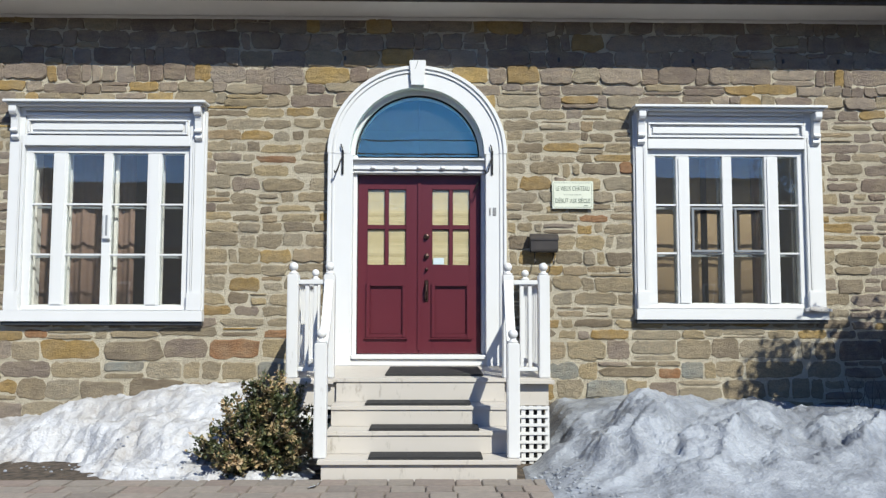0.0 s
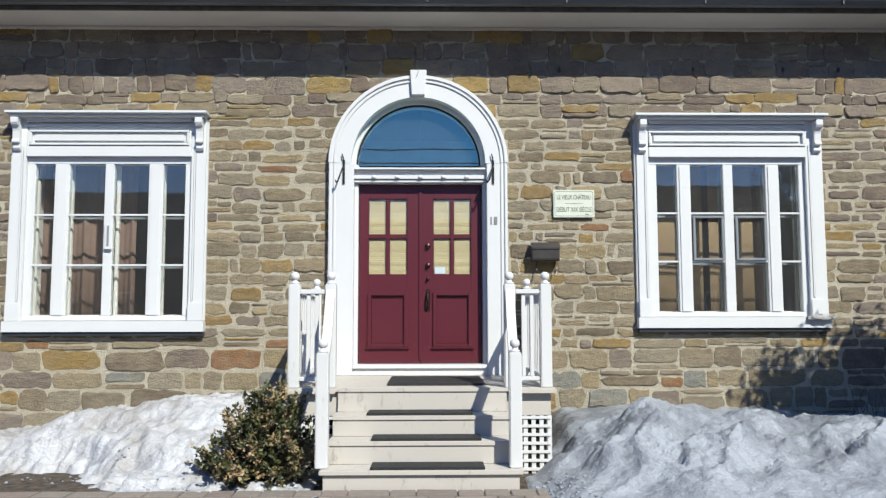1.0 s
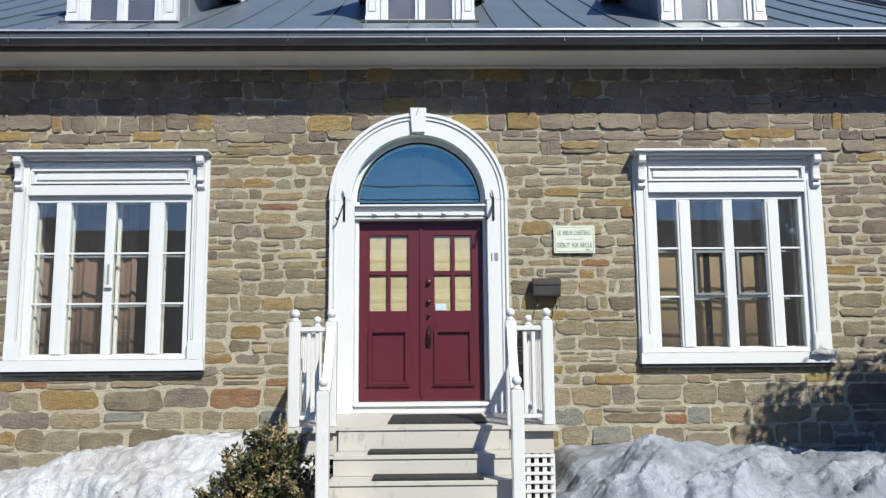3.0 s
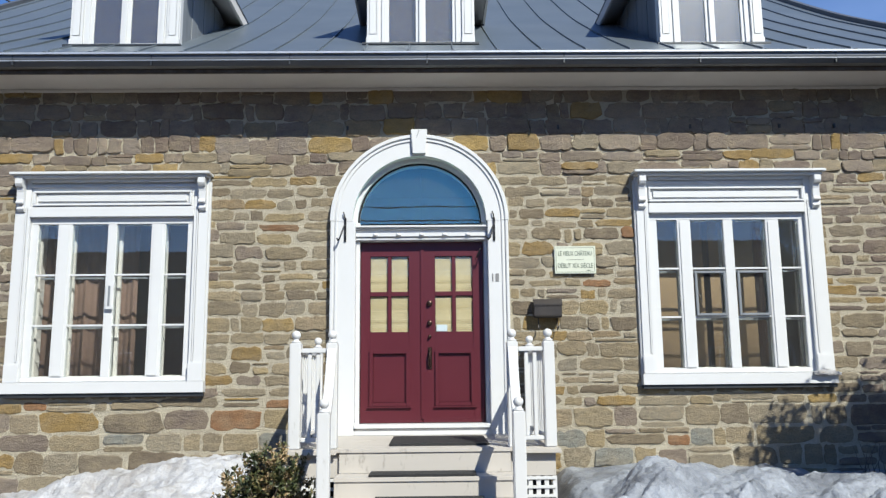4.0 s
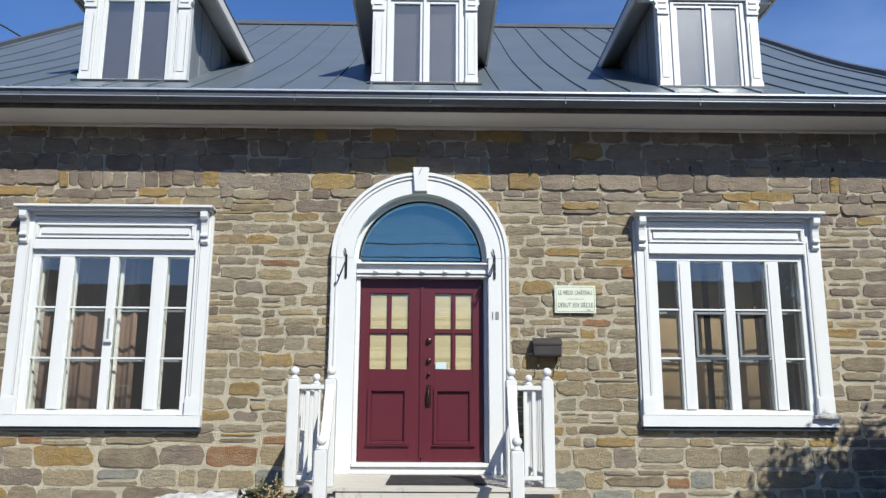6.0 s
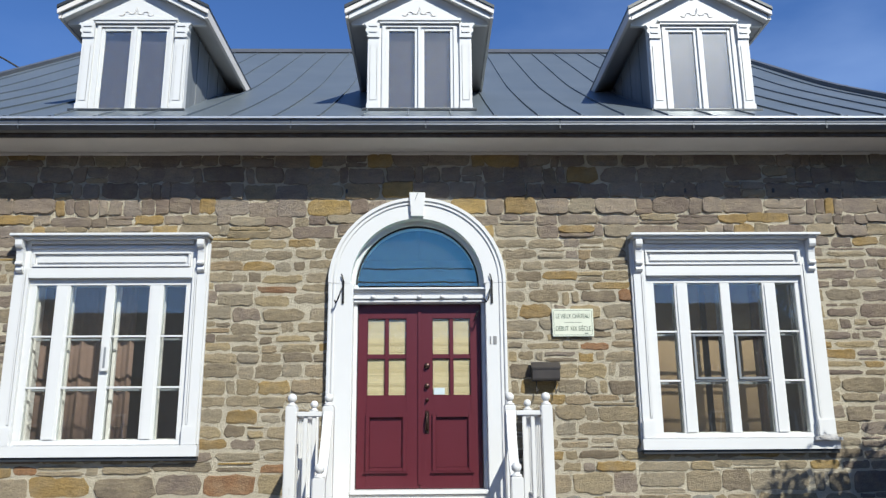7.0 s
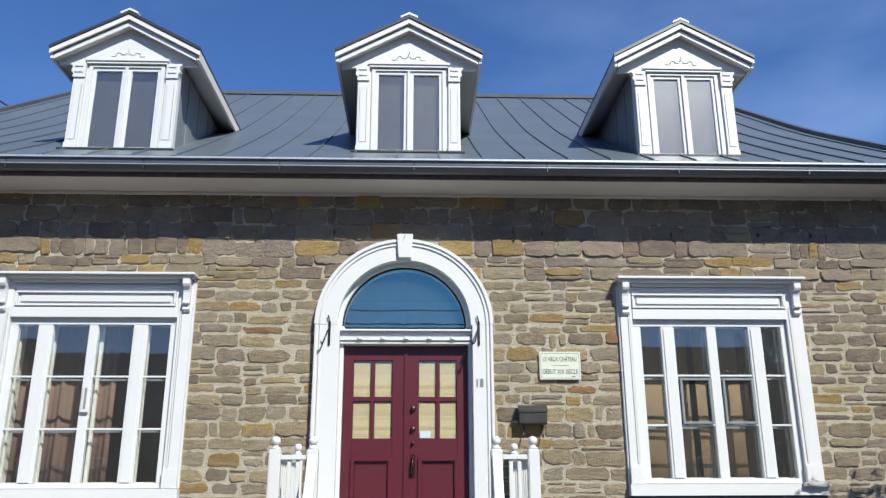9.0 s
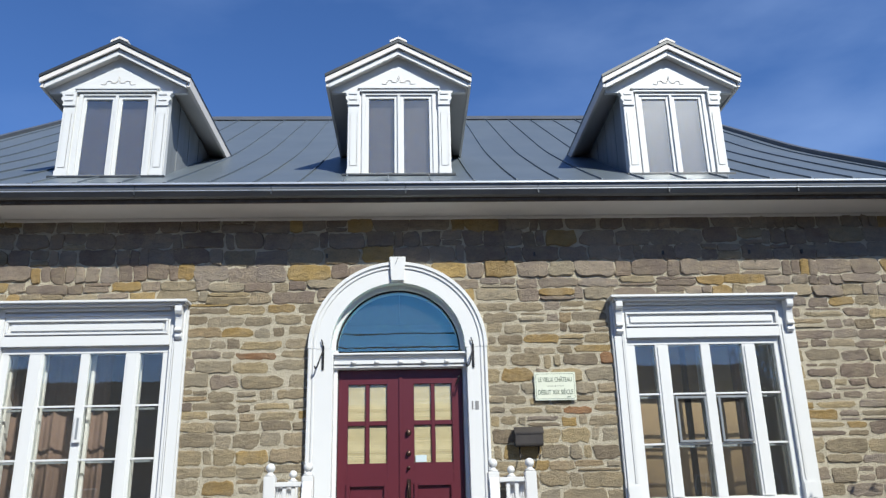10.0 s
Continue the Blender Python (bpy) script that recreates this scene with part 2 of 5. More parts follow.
MAILBLACK = plain("black_enamel", (0.038, 0.033, 0.03), (0.05, 0.043, 0.038), 12, 0.4, 0.2)
BRONZE = plain("aged_bronze", (0.055, 0.03, 0.025), (0.08, 0.05, 0.04), 30, 0.4, 0.8)
RUBBER = plain("black_rubber", (0.010, 0.010, 0.0105), (0.017, 0.017, 0.017), 14, 0.75, 0, 0.6, 0.006, 160)
SNOW = snow_material("old_snow", (0.43, 0.435, 0.45), (0.27, 0.255, 0.24), (0.20, 0.17, 0.13))
# darker and bluer than SNOW: grime plus shaded slopes, both in the colour
GREYSNOW = snow_material("shade_grey_snow", (0.285, 0.305, 0.335), (0.12, 0.13, 0.148), (0.075, 0.075, 0.08))
PAVER = paver_material()
SOIL = plain("bare_soil", (0.022, 0.016, 0.011), (0.10, 0.074, 0.05), 14, 0.95, 0, 1.0, 0.03, 25)
ASPHALT = plain("asphalt", (0.05, 0.05, 0.052), (0.065, 0.064, 0.062), 3, 0.9, 0, 0.6, 0.01, 90)
SAND = plain("joint_sand", (0.12, 0.105, 0.085), (0.09, 0.08, 0.065), 12, 0.95, 0, 0.5)
GLASS = glass_material("window_glass")
FANGLASS = glass_material("fanlight_glass", 2.3, gloss=(0.62, 0.98, 0.92))
DORMERGLASS = glass_material("dormer_glass", 1.6, haze=0.045)
DOORGLASS = glass_material("door_glass", 1.45)
BLIND = leaf_material("woven_blind", [(0, (0.32, 0.25, 0.135)), (0.3, (0.42, 0.345, 0.20)), (0.7, (0.47, 0.385, 0.235)), (1, (0.38, 0.305, 0.165))])
CURTAIN = plain("brown_curtain", (0.17, 0.105, 0.08), (0.145, 0.09, 0.068), 8, 0.9, 0, 0.2, 0.003, 200)
TANPANEL = plain("tan_panel_cloth", (0.235, 0.16, 0.09), (0.21, 0.14, 0.08), 10, 0.9, 0, 0.2, 0.003, 200)
GREYBLIND = plain("grey_screen_cloth", (0.036, 0.027, 0.026), (0.028, 0.021, 0.020), 6, 0.9, 0, 0.1)
# near-black plaster: the dimness of the rooms is put into its colour
INSIDE = plain("dim_room_plaster", (0.07, 0.064, 0.058), (0.055, 0.05, 0.046), 2, 0.9)
FLOORWOOD = plain("room_boards", (0.12, 0.07, 0.04), (0.16, 0.095, 0.055), 4, 0.5, 0, 0.2, 0.004, 30, (0.2, 1, 1))
PLAQUE = plain("cream_plaque", (0.56, 0.585, 0.48), (0.53, 0.555, 0.455), 12, 0.5)
PLAQUEINK = plain("dark_green_ink", (0.08, 0.11, 0.08), (0.09, 0.12, 0.09), 20, 0.6)
GREYINK = plain("grey_numeral_metal", (0.16, 0.16, 0.16), (0.2, 0.2, 0.2), 20, 0.5)
PAPER = plain("white_paper", (0.46, 0.54, 0.56), (0.42, 0.50, 0.53), 20, 0.6)
BARK = plain("bark", (0.075, 0.055, 0.042), (0.11, 0.085, 0.065), 12, 0.9, 0, 0.8, 0.02, 40)
BUSHLEAF = leaf_material("shrub_leaf", [(0, (0.03, 0.042, 0.016)), (0.35, (0.06, 0.07, 0.025)), (0.58, (0.14, 0.12, 0.05)), (0.78, (0.30, 0.205, 0.105)), (1, (0.38, 0.28, 0.165))], 6.0)
TREELEAF = leaf_material("evergreen_needle", [(0, (0.02, 0.04, 0.015)), (1, (0.05, 0.075, 0.03))])
BRICK = plain("brown_brick", (0.2, 0.1, 0.065), (0.16, 0.085, 0.06), 5, 0.9, 0, 0.5, 0.01, 20, (1, 1, 3))
DARKROOF = plain("dark_shingle", (0.045, 0.04, 0.04), (0.06, 0.055, 0.05), 4, 0.9, 0, 0.5, 0.01, 20)
BRIGHTEDGE = plain("pale_drip_metal", (0.55, 0.56, 0.57), (0.48, 0.49, 0.5), 6, 0.35, 0.5)
CABLE = plain("black_cable", (0.01, 0.01, 0.01), (0.015, 0.015, 0.015), 20, 0.6)
LAMPGLASS = plain("opal_lamp_glass", (0.75, 0.73, 0.68), (0.7, 0.68, 0.64), 10, 0.3)


# ---- mesh helpers ----
def box(bm, x0, x1, y0, y1, z0, z1):
    v = [bm.verts.new((x, y, z)) for z in (z0, z1) for y in (y0, y1) for x in (x0, x1)]
    for q in ((0, 2, 3, 1), (4, 5, 7, 6), (0, 1, 5, 4), (2, 6, 7, 3), (0, 4, 6, 2), (1, 3, 7, 5)):
        bm.faces.new([v[i] for i in q])
    return v


def prism(bm, outline, y0, y1):
    """An outline of (x, z) pairs given depth from y0 to y1."""
    a = [bm.verts.new((x, y0, z)) for x, z in outline]
    b = [bm.verts.new((x, y1, z)) for x, z in outline]
    bm.faces.new(a)
    bm.faces.new(b[::-1])
    for i in range(len(a)):
        j = (i + 1) % len(a)
        bm.faces.new((a[j], a[i], b[i], b[j]))


def prism_x(bm, outline, x0, x1):
    """An outline of (y, z) pairs given width from x0 to x1."""
    a = [bm.verts.new((x0, y, z)) for y, z in outline]
    b = [bm.verts.new((x1, y, z)) for y, z in outline]
    bm.faces.new(a)
    bm.faces.new(b[::-1])
    for i in range(len(a)):
        j = (i + 1) % len(a)
        bm.faces.new((a[j], a[i], b[i], b[j]))


def lathe(bm, profile, n=14, centre=(0, 0, 0)):
    """A turned form about z from (radius, z) pairs."""
    rings = [[bm.verts.new((centre[0] + r * math.cos(2 * math.pi * i / n), centre[1] + r * math.sin(2 * math.pi * i / n), centre[2] + z)) for i in range(n)] for r, z in profile]
    for a, b in zip(rings, rings[1:]):
        for i in range(n):
            bm.faces.new((a[i], a[(i + 1) % n], b[(i + 1) % n], b[i]))
    bm.faces.new(rings[0][::-1])
    bm.faces.new(rings[-1])


def tube(bm, points, radius, n=8, taper=None):
    """A round bar along points."""
    rings, points = [], [Vector(p) for p in points]
    for i, p in enumerate(points):
        d = (points[min(i + 1, len(points) - 1)] - points[max(i - 1, 0)]).normalized()
        side = d.orthogonal().normalized() if abs(d.z) > 0.99 else d.cross(Vector((0, 0, 1))).normalized()
        up = side.cross(d)
        r = radius if taper is None else radius + (taper - radius) * i / (len(points) - 1)
        rings.append([bm.verts.new(p + r * (math.cos(2 * math.pi * k / n) * side + math.sin(2 * math.pi * k / n) * up)) for k in range(n)])
    for a, b in zip(rings, rings[1:]):
        for k in range(n):
            bm.faces.new((a[k], a[(k + 1) % n], b[(k + 1) % n], b[k]))
    bm.faces.new(rings[0][::-1])
    bm.faces.new(rings[-1])


def ring_arch(bm, cx, cz, r0, r1, y0, y1, a0=0.0, a1=180.0, n=40):
    """An arched band between two radii, seen from the front, from y0 to y1."""
    pts = [(math.cos(radians(a0 + (a1 - a0) * i / n)), math.sin(radians(a0 + (a1 - a0) * i / n))) for i in range(n + 1)]
    grid = [[bm.verts.new((cx + r * c, y, cz + r * s)) for r, y in ((r0, y0), (r1, y0), (r1, y1), (r0, y1))] for c, s in pts]
    for a, b in zip(grid, grid[1:]):
        for k in range(4):
            bm.faces.new((a[k], a[(k + 1) % 4], b[(k + 1) % 4], b[k]))
    bm.faces.new(grid[0][::-1])
    bm.faces.new(grid[-1])


def mesh_of(name, bm, mat, bevel=0.0, smooth=False):
    bmesh.ops.recalc_face_normals(bm, faces=bm.faces)
    if bevel:
        edges = [e for e in bm.edges if len(e.link_faces) == 2 and e.calc_face_angle(0) > 0.6]
        bmesh.ops.bevel(bm, geom=edges, offset=bevel, segments=2, affect="EDGES", clamp_overlap=True)
    me = bpy.data.meshes.new(name)
    bm.to_mesh(me)
    bm.free()
    for f in me.polygons:
        f.use_smooth = smooth
    me.materials.append(mat)
    return me


def part(name, bm, mat, parent=None, label="", bevel=0.0, smooth=False):
    """Links a bmesh as one mesh object under a thing or part."""
    ob = new(name, mesh_of(name, bm, mat, bevel, smooth))
    ob.parent = parent
    return tagged(ob, label)


def boxes(name, mat, parent, *sizes, label="", bevel=0.004):
    bm = bmesh.new()
    for s in sizes:
        box(bm, *s)
    return part(name, bm, mat, parent, label, bevel)


def thing(name, label, category, at=(0, 0, 0), group="", kind=""):
    ob = new(name)
    ob.location = at
    return tagged(ob, label, category, group, kind)


def lettering(text, size, width, at, mat, parent, name="lettering"):
    """Built-in letters laid flat on the facade, squeezed to a width."""
    cu = bpy.data.curves.new(name, "FONT")
    cu.offset, cu.body, cu.size, cu.align_x, cu.align_y, cu.extrude = 0.0004, text, size, "CENTER", "CENTER", 0.0012
    probe = new(name, cu)
    bpy.context.view_layer.update()
    me = bpy.data.meshes.new_from_object(probe.evaluated_get(bpy.context.evaluated_depsgraph_get()))
    bpy.data.objects.remove(probe)
    xs = [v.co.x for v in me.vertices]
    k = width / (max(xs) - min(xs))
    me.transform(Matrix.Translation(at) @ Matrix.Rotation(radians(90), 4, "X") @ Matrix.Diagonal((k, 1, 1, 1)))
    me.materials.clear()
    me.materials.append(mat)
    ob = new(name, me)
    ob.parent = parent
    return ob


# ---- ground, road and pavement ----
def ground_sheet():
    bm = bmesh.new()
    xs = [-900, -60, -12, -6, 0, 6, 12, 60, 900]
    ys = [-900, -60, -16, -4.6, -2.4, 0, 6, 60, 900]
    g = [[bm.verts.new((x, y, -0.06)) for x in xs] for y in ys]
    for a, b in zip(g, g[1:]):
        for i in range(len(xs) - 1):
            bm.faces.new((a[i], a[i + 1], b[i + 1], b[i]))
    tagged(part("ground", bm, SOIL), "bare thawing brown soil round the house", "ground", kind="structure")
    tagged(boxes("road", ASPHALT, None, (-300, 300, -15.5, -4.8, -0.2, -0.052), bevel=0), "grey asphalt street in front of the house", "road", kind="structure")
    tagged(boxes("kerb", PAVER, None, (-300, 300, -4.8, -4.62, -0.2, 0.0), bevel=0.01), "worn concrete kerb", "kerb", kind="structure")


ground_sheet()

DOOR_H, DOOR_W, DOOR_Z = 2.05, 0.71, 0.85
SPRING, ARCH_R, ARCH_X = 3.12, 0.96, -0.024
WINDOWS = ((-3.53, 1.305), (3.52, 1.335))      # middle x, and the sash unit's foot less its sill
WALL_T, WALL_L, WALL_X, WALL_TOP = 0.45, -6.95, 6.4, 4.76


LAND_Z, LAND_Y, GROUND, STAIR_X = 0.725, -1.6, -0.06, 0.04    # landing of the entrance steps


# ---- the stone facade ----
def facade():
    """Mortar body of the front wall with its two windows and arched doorway cut through."""
    bm = bmesh.new()
    (xl, _), (xr, _) = WINDOWS
    wl, wr = (xl - 0.98, xl + 0.98), (xr - 0.98, xr + 0.98)
    slab = partial(box, bm)
    for x0, x1, z0, z1 in ((WALL_L, wl[0], -0.2, WALL_TOP), (wl[0], wl[1], -0.2, 1.27), (wl[0], wl[1], 3.45, WALL_TOP), (wl[1], -ARCH_R, -0.2, WALL_TOP),
                           (ARCH_R, wr[0], -0.2, WALL_TOP), (wr[0], wr[1], -0.2, 1.27), (wr[0], wr[1], 3.45, WALL_TOP), (wr[1], WALL_X, -0.2, WALL_TOP), (-ARCH_R, ARCH_R, -0.2, 0.7)):
        slab(x0, x1, 0.0, WALL_T, z0, z1)
    n = 24
    for i in range(n):
        a0, a1 = math.pi * (1 - i / n), math.pi * (1 - (i + 1) / n)
        x0, x1 = ARCH_R * math.cos(a0), ARCH_R * math.cos(a1)
        prism(bm, [(x0, SPRING + ARCH_R * math.sin(a0)), (x1, SPRING + ARCH_R * math.sin(a1)), (x1, WALL_TOP), (x0, WALL_TOP)], 0.0, WALL_T)
    return tagged(part("wall_front", bm, MORTAR), "coursed rubble sandstone facade in pale beige mortar", "stone wall", kind="structure")


wall_front = facade()


def shell():
    """Side and back walls, floor, ceiling and partitions behind the windows."""
    for name, s in (("wall_west", (WALL_L, WALL_L + 0.4, WALL_T, 14.0, -0.2, WALL_TOP)), ("wall_east", (WALL_X - 0.4, WALL_X, WALL_T, 14.0, -0.2, WALL_TOP)),
                    ("wall_back", (WALL_L + 0.4, WALL_X - 0.4, 13.6, 14.0, -0.2, WALL_TOP))):
        tagged(boxes(name, MORTAR, None, s, bevel=0), "plain rendered stone house wall", "wall", kind="structure")
    tagged(boxes("floor", FLOORWOOD, None, (WALL_L + 0.4, WALL_X - 0.4, WALL_T, 13.6, 0.6, 0.72), bevel=0), "dark boarded floor inside the house", "floor", kind="structure")
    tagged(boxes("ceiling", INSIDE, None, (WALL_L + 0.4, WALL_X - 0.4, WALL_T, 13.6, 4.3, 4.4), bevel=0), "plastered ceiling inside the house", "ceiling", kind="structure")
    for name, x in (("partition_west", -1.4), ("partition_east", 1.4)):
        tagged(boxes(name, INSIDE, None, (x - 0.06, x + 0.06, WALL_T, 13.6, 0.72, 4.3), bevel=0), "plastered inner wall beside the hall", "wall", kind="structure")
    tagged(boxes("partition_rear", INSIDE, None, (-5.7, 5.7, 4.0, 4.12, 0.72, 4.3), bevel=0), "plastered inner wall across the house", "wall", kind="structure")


shell()


# ---- roof ----
ROOF_Y = (-0.56, 0.3, 1.3, 2.8, 4.7, 7.0)
ROOF_Z = (4.97, 5.45, 6.03, 6.93, 8.18, 9.71)
RIDGE_Y, VERGE_L, VERGE_R = 7.0, -7.35, 6.62


def roof_z(y):
    """Height of the bell-cast roof over y."""
    y = min(y, 2 * RIDGE_Y - y)
    for i in range(len(ROOF_Y) - 1):
        if y <= ROOF_Y[i + 1] or i == len(ROOF_Y) - 2:
            h = ROOF_Y[i + 1] - ROOF_Y[i]
            s = [(ROOF_Z[min(k + 1, 5)] - ROOF_Z[max(k - 1, 0)]) / (ROOF_Y[min(k + 1, 5)] - ROOF_Y[max(k - 1, 0)]) for k in (i, i + 1)]
            t = (y - ROOF_Y[i]) / h
            return (2 * t**3 - 3 * t**2 + 1) * ROOF_Z[i] + (t**3 - 2 * t**2 + t) * h * s[0] + (3 * t**2 - 2 * t**3) * ROOF_Z[i + 1] + (t**3 - t**2) * h * s[1]


def roof():
    top = thing("roof", "slate-grey standing-seam metal roof with bell-cast eaves", "roof", kind="structure")
    ys = [-0.56 + (2 * RIDGE_Y + 1.12) * i / 80 for i in range(81)]
    line = [(y, roof_z(y)) for y in ys]
    under = [(y, z - 0.10) for y, z in line[::-1]]
    bm = bmesh.new()
    prism_x(bm, line + under, VERGE_L, VERGE_R)
    part("sheeting", bm, ROOF, top)
    bm = bmesh.new()
    front = [(y, z) for y, z in line if y <= RIDGE_Y]
    seam_line = front + [(y, z + 0.023) for y, z in front[::-1]]
    prism_x(bm, seam_line, -0.006, 0.006)
    seam = mesh_of("seam", bm, ROOF)
    x = 1.369 - 17 * 0.5
    while x < 6.7:
        ob = new("seam", seam)
        ob.parent, ob.location = top, (x, 0, 0)
        x += 0.5
    bm = bmesh.new()
    prism_x(bm, [(RIDGE_Y - 0.16, roof_z(RIDGE_Y - 0.16) + 0.03), (RIDGE_Y, 9.80), (RIDGE_Y + 0.16, roof_z(RIDGE_Y - 0.16) + 0.03), (RIDGE_Y, 9.74)], VERGE_L - 0.02, VERGE_R + 0.02)
    part("ridge_cap", bm, GUTTER, top, "folded grey ridge flashing")
    for s, e in ((-1, VERGE_L), (1, VERGE_R)):
        bm = bmesh.new()
        prism_x(bm, [(y, z + 0.075) for y, z in line] + [(y, z - 0.18) for y, z in line[::-1]], *sorted((e - s * 0.05, e + s * 0.05)))
        part("verge_trim", bm, GUTTER, top, "folded grey metal verge capping")
    for s, e in ((-1, WALL_L), (1, WALL_X)):
        bm = bmesh.new()
        prism_x(bm, [(WALL_T, WALL_TOP + 0.0)] + [(y, roof_z(y) - 0.11) for y in ys if 0.1 < y < 13.9] + [(13.9, WALL_TOP)], *sorted((e - s * 0.35, e - s * 0.02)))
        part("gable", bm, MORTAR, top, "stone gable under the roof")
    # eaves: flat soffit, fascia and a half-round-nosed gutter
    boxes("soffit", SOFFIT, top, (VERGE_L, VERGE_R, -0.50, 0.0, 4.735, 4.76), bevel=0.003, label="beige painted wooden soffit")
    boxes("bed_mould", SOFFIT, top, (VERGE_L, VERGE_R, -0.035, -0.003, 4.695, 4.733), bevel=0.008)
    # fascia in dark bark brown: the shade behind the gutter put into its colour
    boxes("fascia", BARK, top, (VERGE_L, VERGE_R, -0.53, -0.5, 4.725, 4.87), bevel=0.003)
    bm = bmesh.new()
    outer = [(-0.535, 4.885), (-0.535, 4.745), (-0.56, 4.738), (-0.60, 4.75), (-0.632, 4.79), (-0.64, 4.83), (-0.64, 4.862), (-0.655, 4.87), (-0.655, 4.888), (-0.632, 4.888), (-0.628, 4.83), (-0.615, 4.79), (-0.59, 4.76), (-0.56, 4.752), (-0.545, 4.76), (-0.545, 4.885)]
    prism_x(bm, [(y, z + 0.03) for y, z in outer], VERGE_L, VERGE_R)
    part("gutter", bm, GUTTER, top, "grey metal eaves gutter")
    boxes("drip_edge", BRIGHTEDGE, top, (VERGE_L, VERGE_R, -0.668, -0.656, 4.897, 4.921), bevel=0.003, label="pale metal lip along the gutter")
    boxes("gutter_bead", BRIGHTEDGE, top, (VERGE_L, VERGE_R, -0.648, -0.641, 4.828, 4.836), bevel=0.001)
    bm = bmesh.new()
    box(bm, -0.02, 0.02, -0.66, -0.5, 4.922, 4.933)
    hanger = mesh_of("gutter_hanger", bm, DARKMETAL)
    bm = bmesh.new()
    box(bm, -0.008, 0.008, -0.6435, -0.60, 4.782, 4.898)
    joint = mesh_of("gutter_joint", bm, DARKMETAL)
    for i in range(28):
        ob = new("gutter_hanger", hanger)
        ob.parent, ob.location = top, (1.369 - 8.5 + 0.5 * i, 0, 0)
    for i in range(9):
        ob = new("gutter_joint", joint)
        ob.parent, ob.location = top, (-6.0 + 1.52 * i, 0, 0)
    return top


roof()


# ---- dormers ----
def dormer():
    """A gabled dormer whose front stands at y = 0 of its own, over the eaves."""
    d = thing("dormer", "white gabled roof dormer with a two-light casement window", "dormer", group="dormers on the roof")
    z0, zt, hw = 5.32, 6.50, 0.65
    yf = 0.06

    def y_on(z):
        y = -0.5
        while roof_z(y) < z:
            y += 0.01
        return y

    # front boarding with the opening left free
    boxes("front_board", WHITE, d, (-hw + 0.02, -0.47, 0.0, 0.06, z0, zt), (0.47, hw - 0.02, 0.0, 0.06, z0, zt), (-0.47, 0.47, 0.0, 0.06, z0, z0 + 0.03), (-0.47, 0.47, 0.0, 0.06, zt - 0.02, zt + 0.09), bevel=0.003)
    # side cheeks of upright boards
    for s in (-1, 1):
        n = 11
        for i in range(n):
            ya, yb = 0.06 + i * 0.24, 0.06 + (i + 1) * 0.24 - 0.006
            ztop = zt + 0.1
            za, zb = roof_z(yf + ya) - 0.02, roof_z(yf + yb) - 0.02
            if za > ztop - 0.02:
                break
            bm = bmesh.new()
            prism_x(bm, [(ya, za), (yb, min(zb, ztop - 0.01)), (yb, ztop), (ya, ztop)], *sorted((s * (hw - 0.05), s * (hw - 0.022 - 0.008 * (i % 2)))))
            # board colour lowered to carry the shadow of the dormer's overhang
            part("cheek_board", bm, GREYSHADE, d, "grey cladding board with the overhang's shade in its paint")
        boxes("corner_board", WHITE, d, (*sorted((s * (hw - 0.02), s * (hw + 0.002))), 0.0, 0.1, z0, zt), bevel=0.003)
        # pilaster, with a scrolled bracket head
        boxes("pilaster", WHITE, d, (*sorted((s * 0.50, s * 0.645)), -0.03, -0.001, z0, zt - 0.2), (*sorted((s * 0.528, s * 0.617)), -0.037, -0.029, z0 + 0.14, zt - 0.3), bevel=0.004)
        bm = bmesh.new()
        out = [(0.50, zt), (0.50, zt - 0.2), (0.648, zt - 0.2), (0.655, zt - 0.185), (0.648, zt - 0.16), (0.656, zt - 0.135), (0.676, zt - 0.115), (0.674, zt - 0.085), (0.662, zt - 0.07), (0.672, zt - 0.04), (0.692, zt - 0.02), (0.69, zt)]
        prism(bm, [(s * x, z) for x, z in out], -0.05, 0.03)
        for k in range(2):
            box(bm, *sorted((s * 0.53, s * 0.63)), -0.062, -0.05, zt - 0.055 - 0.08 * k, zt - 0.025 - 0.08 * k)
        part("bracket", bm, WHITE, d, "", 0.003)
        boxes("base_block", WHITE, d, (*sorted((s * 0.495, s * 0.655)), -0.036, 0, z0, z0 + 0.1), bevel=0.003)
    # window
    w = boxes("window_frame", WHITE, d, (-0.47, -0.425, -0.02, 0.05, z0 + 0.015, zt - 0.02), (0.425, 0.47, -0.02, 0.05, z0 + 0.015, zt - 0.02), (-0.425, 0.425, -0.02, 0.05, zt - 0.045, zt - 0.02), (-0.425, 0.425, -0.02, 0.05, z0 + 0.015, z0 + 0.025), (-0.018, 0.018, -0.025, 0.05, z0 + 0.025, zt - 0.045), bevel=0.003)
    for x0, x1 in ((-0.425, -0.018), (0.018, 0.425)):
        a, b, lo, hi = x0 + 0.042, x1 - 0.042, z0 + 0.055, zt - 0.09
        boxes("casement", WHITE, d, (x0, a, 0.0, 0.035, z0 + 0.025, zt - 0.045), (b, x1, 0.0, 0.035, z0 + 0.025, zt - 0.045), (a, b, 0.0, 0.035, z0 + 0.025, lo), (a, b, 0.0, 0.035, hi, zt - 0.045), bevel=0.004)
        p = boxes("pane", DORMERGLASS, d, (a, b, 0.018, 0.022, lo, hi), bevel=0)
        p.visible_shadow = False
        boxes("screen", GREYBLIND, d, (a - 0.05, b + 0.05, 0.09, 0.095, lo - 0.04, hi + 0.04), bevel=0, label="grey-brown roller screen behind the glass")
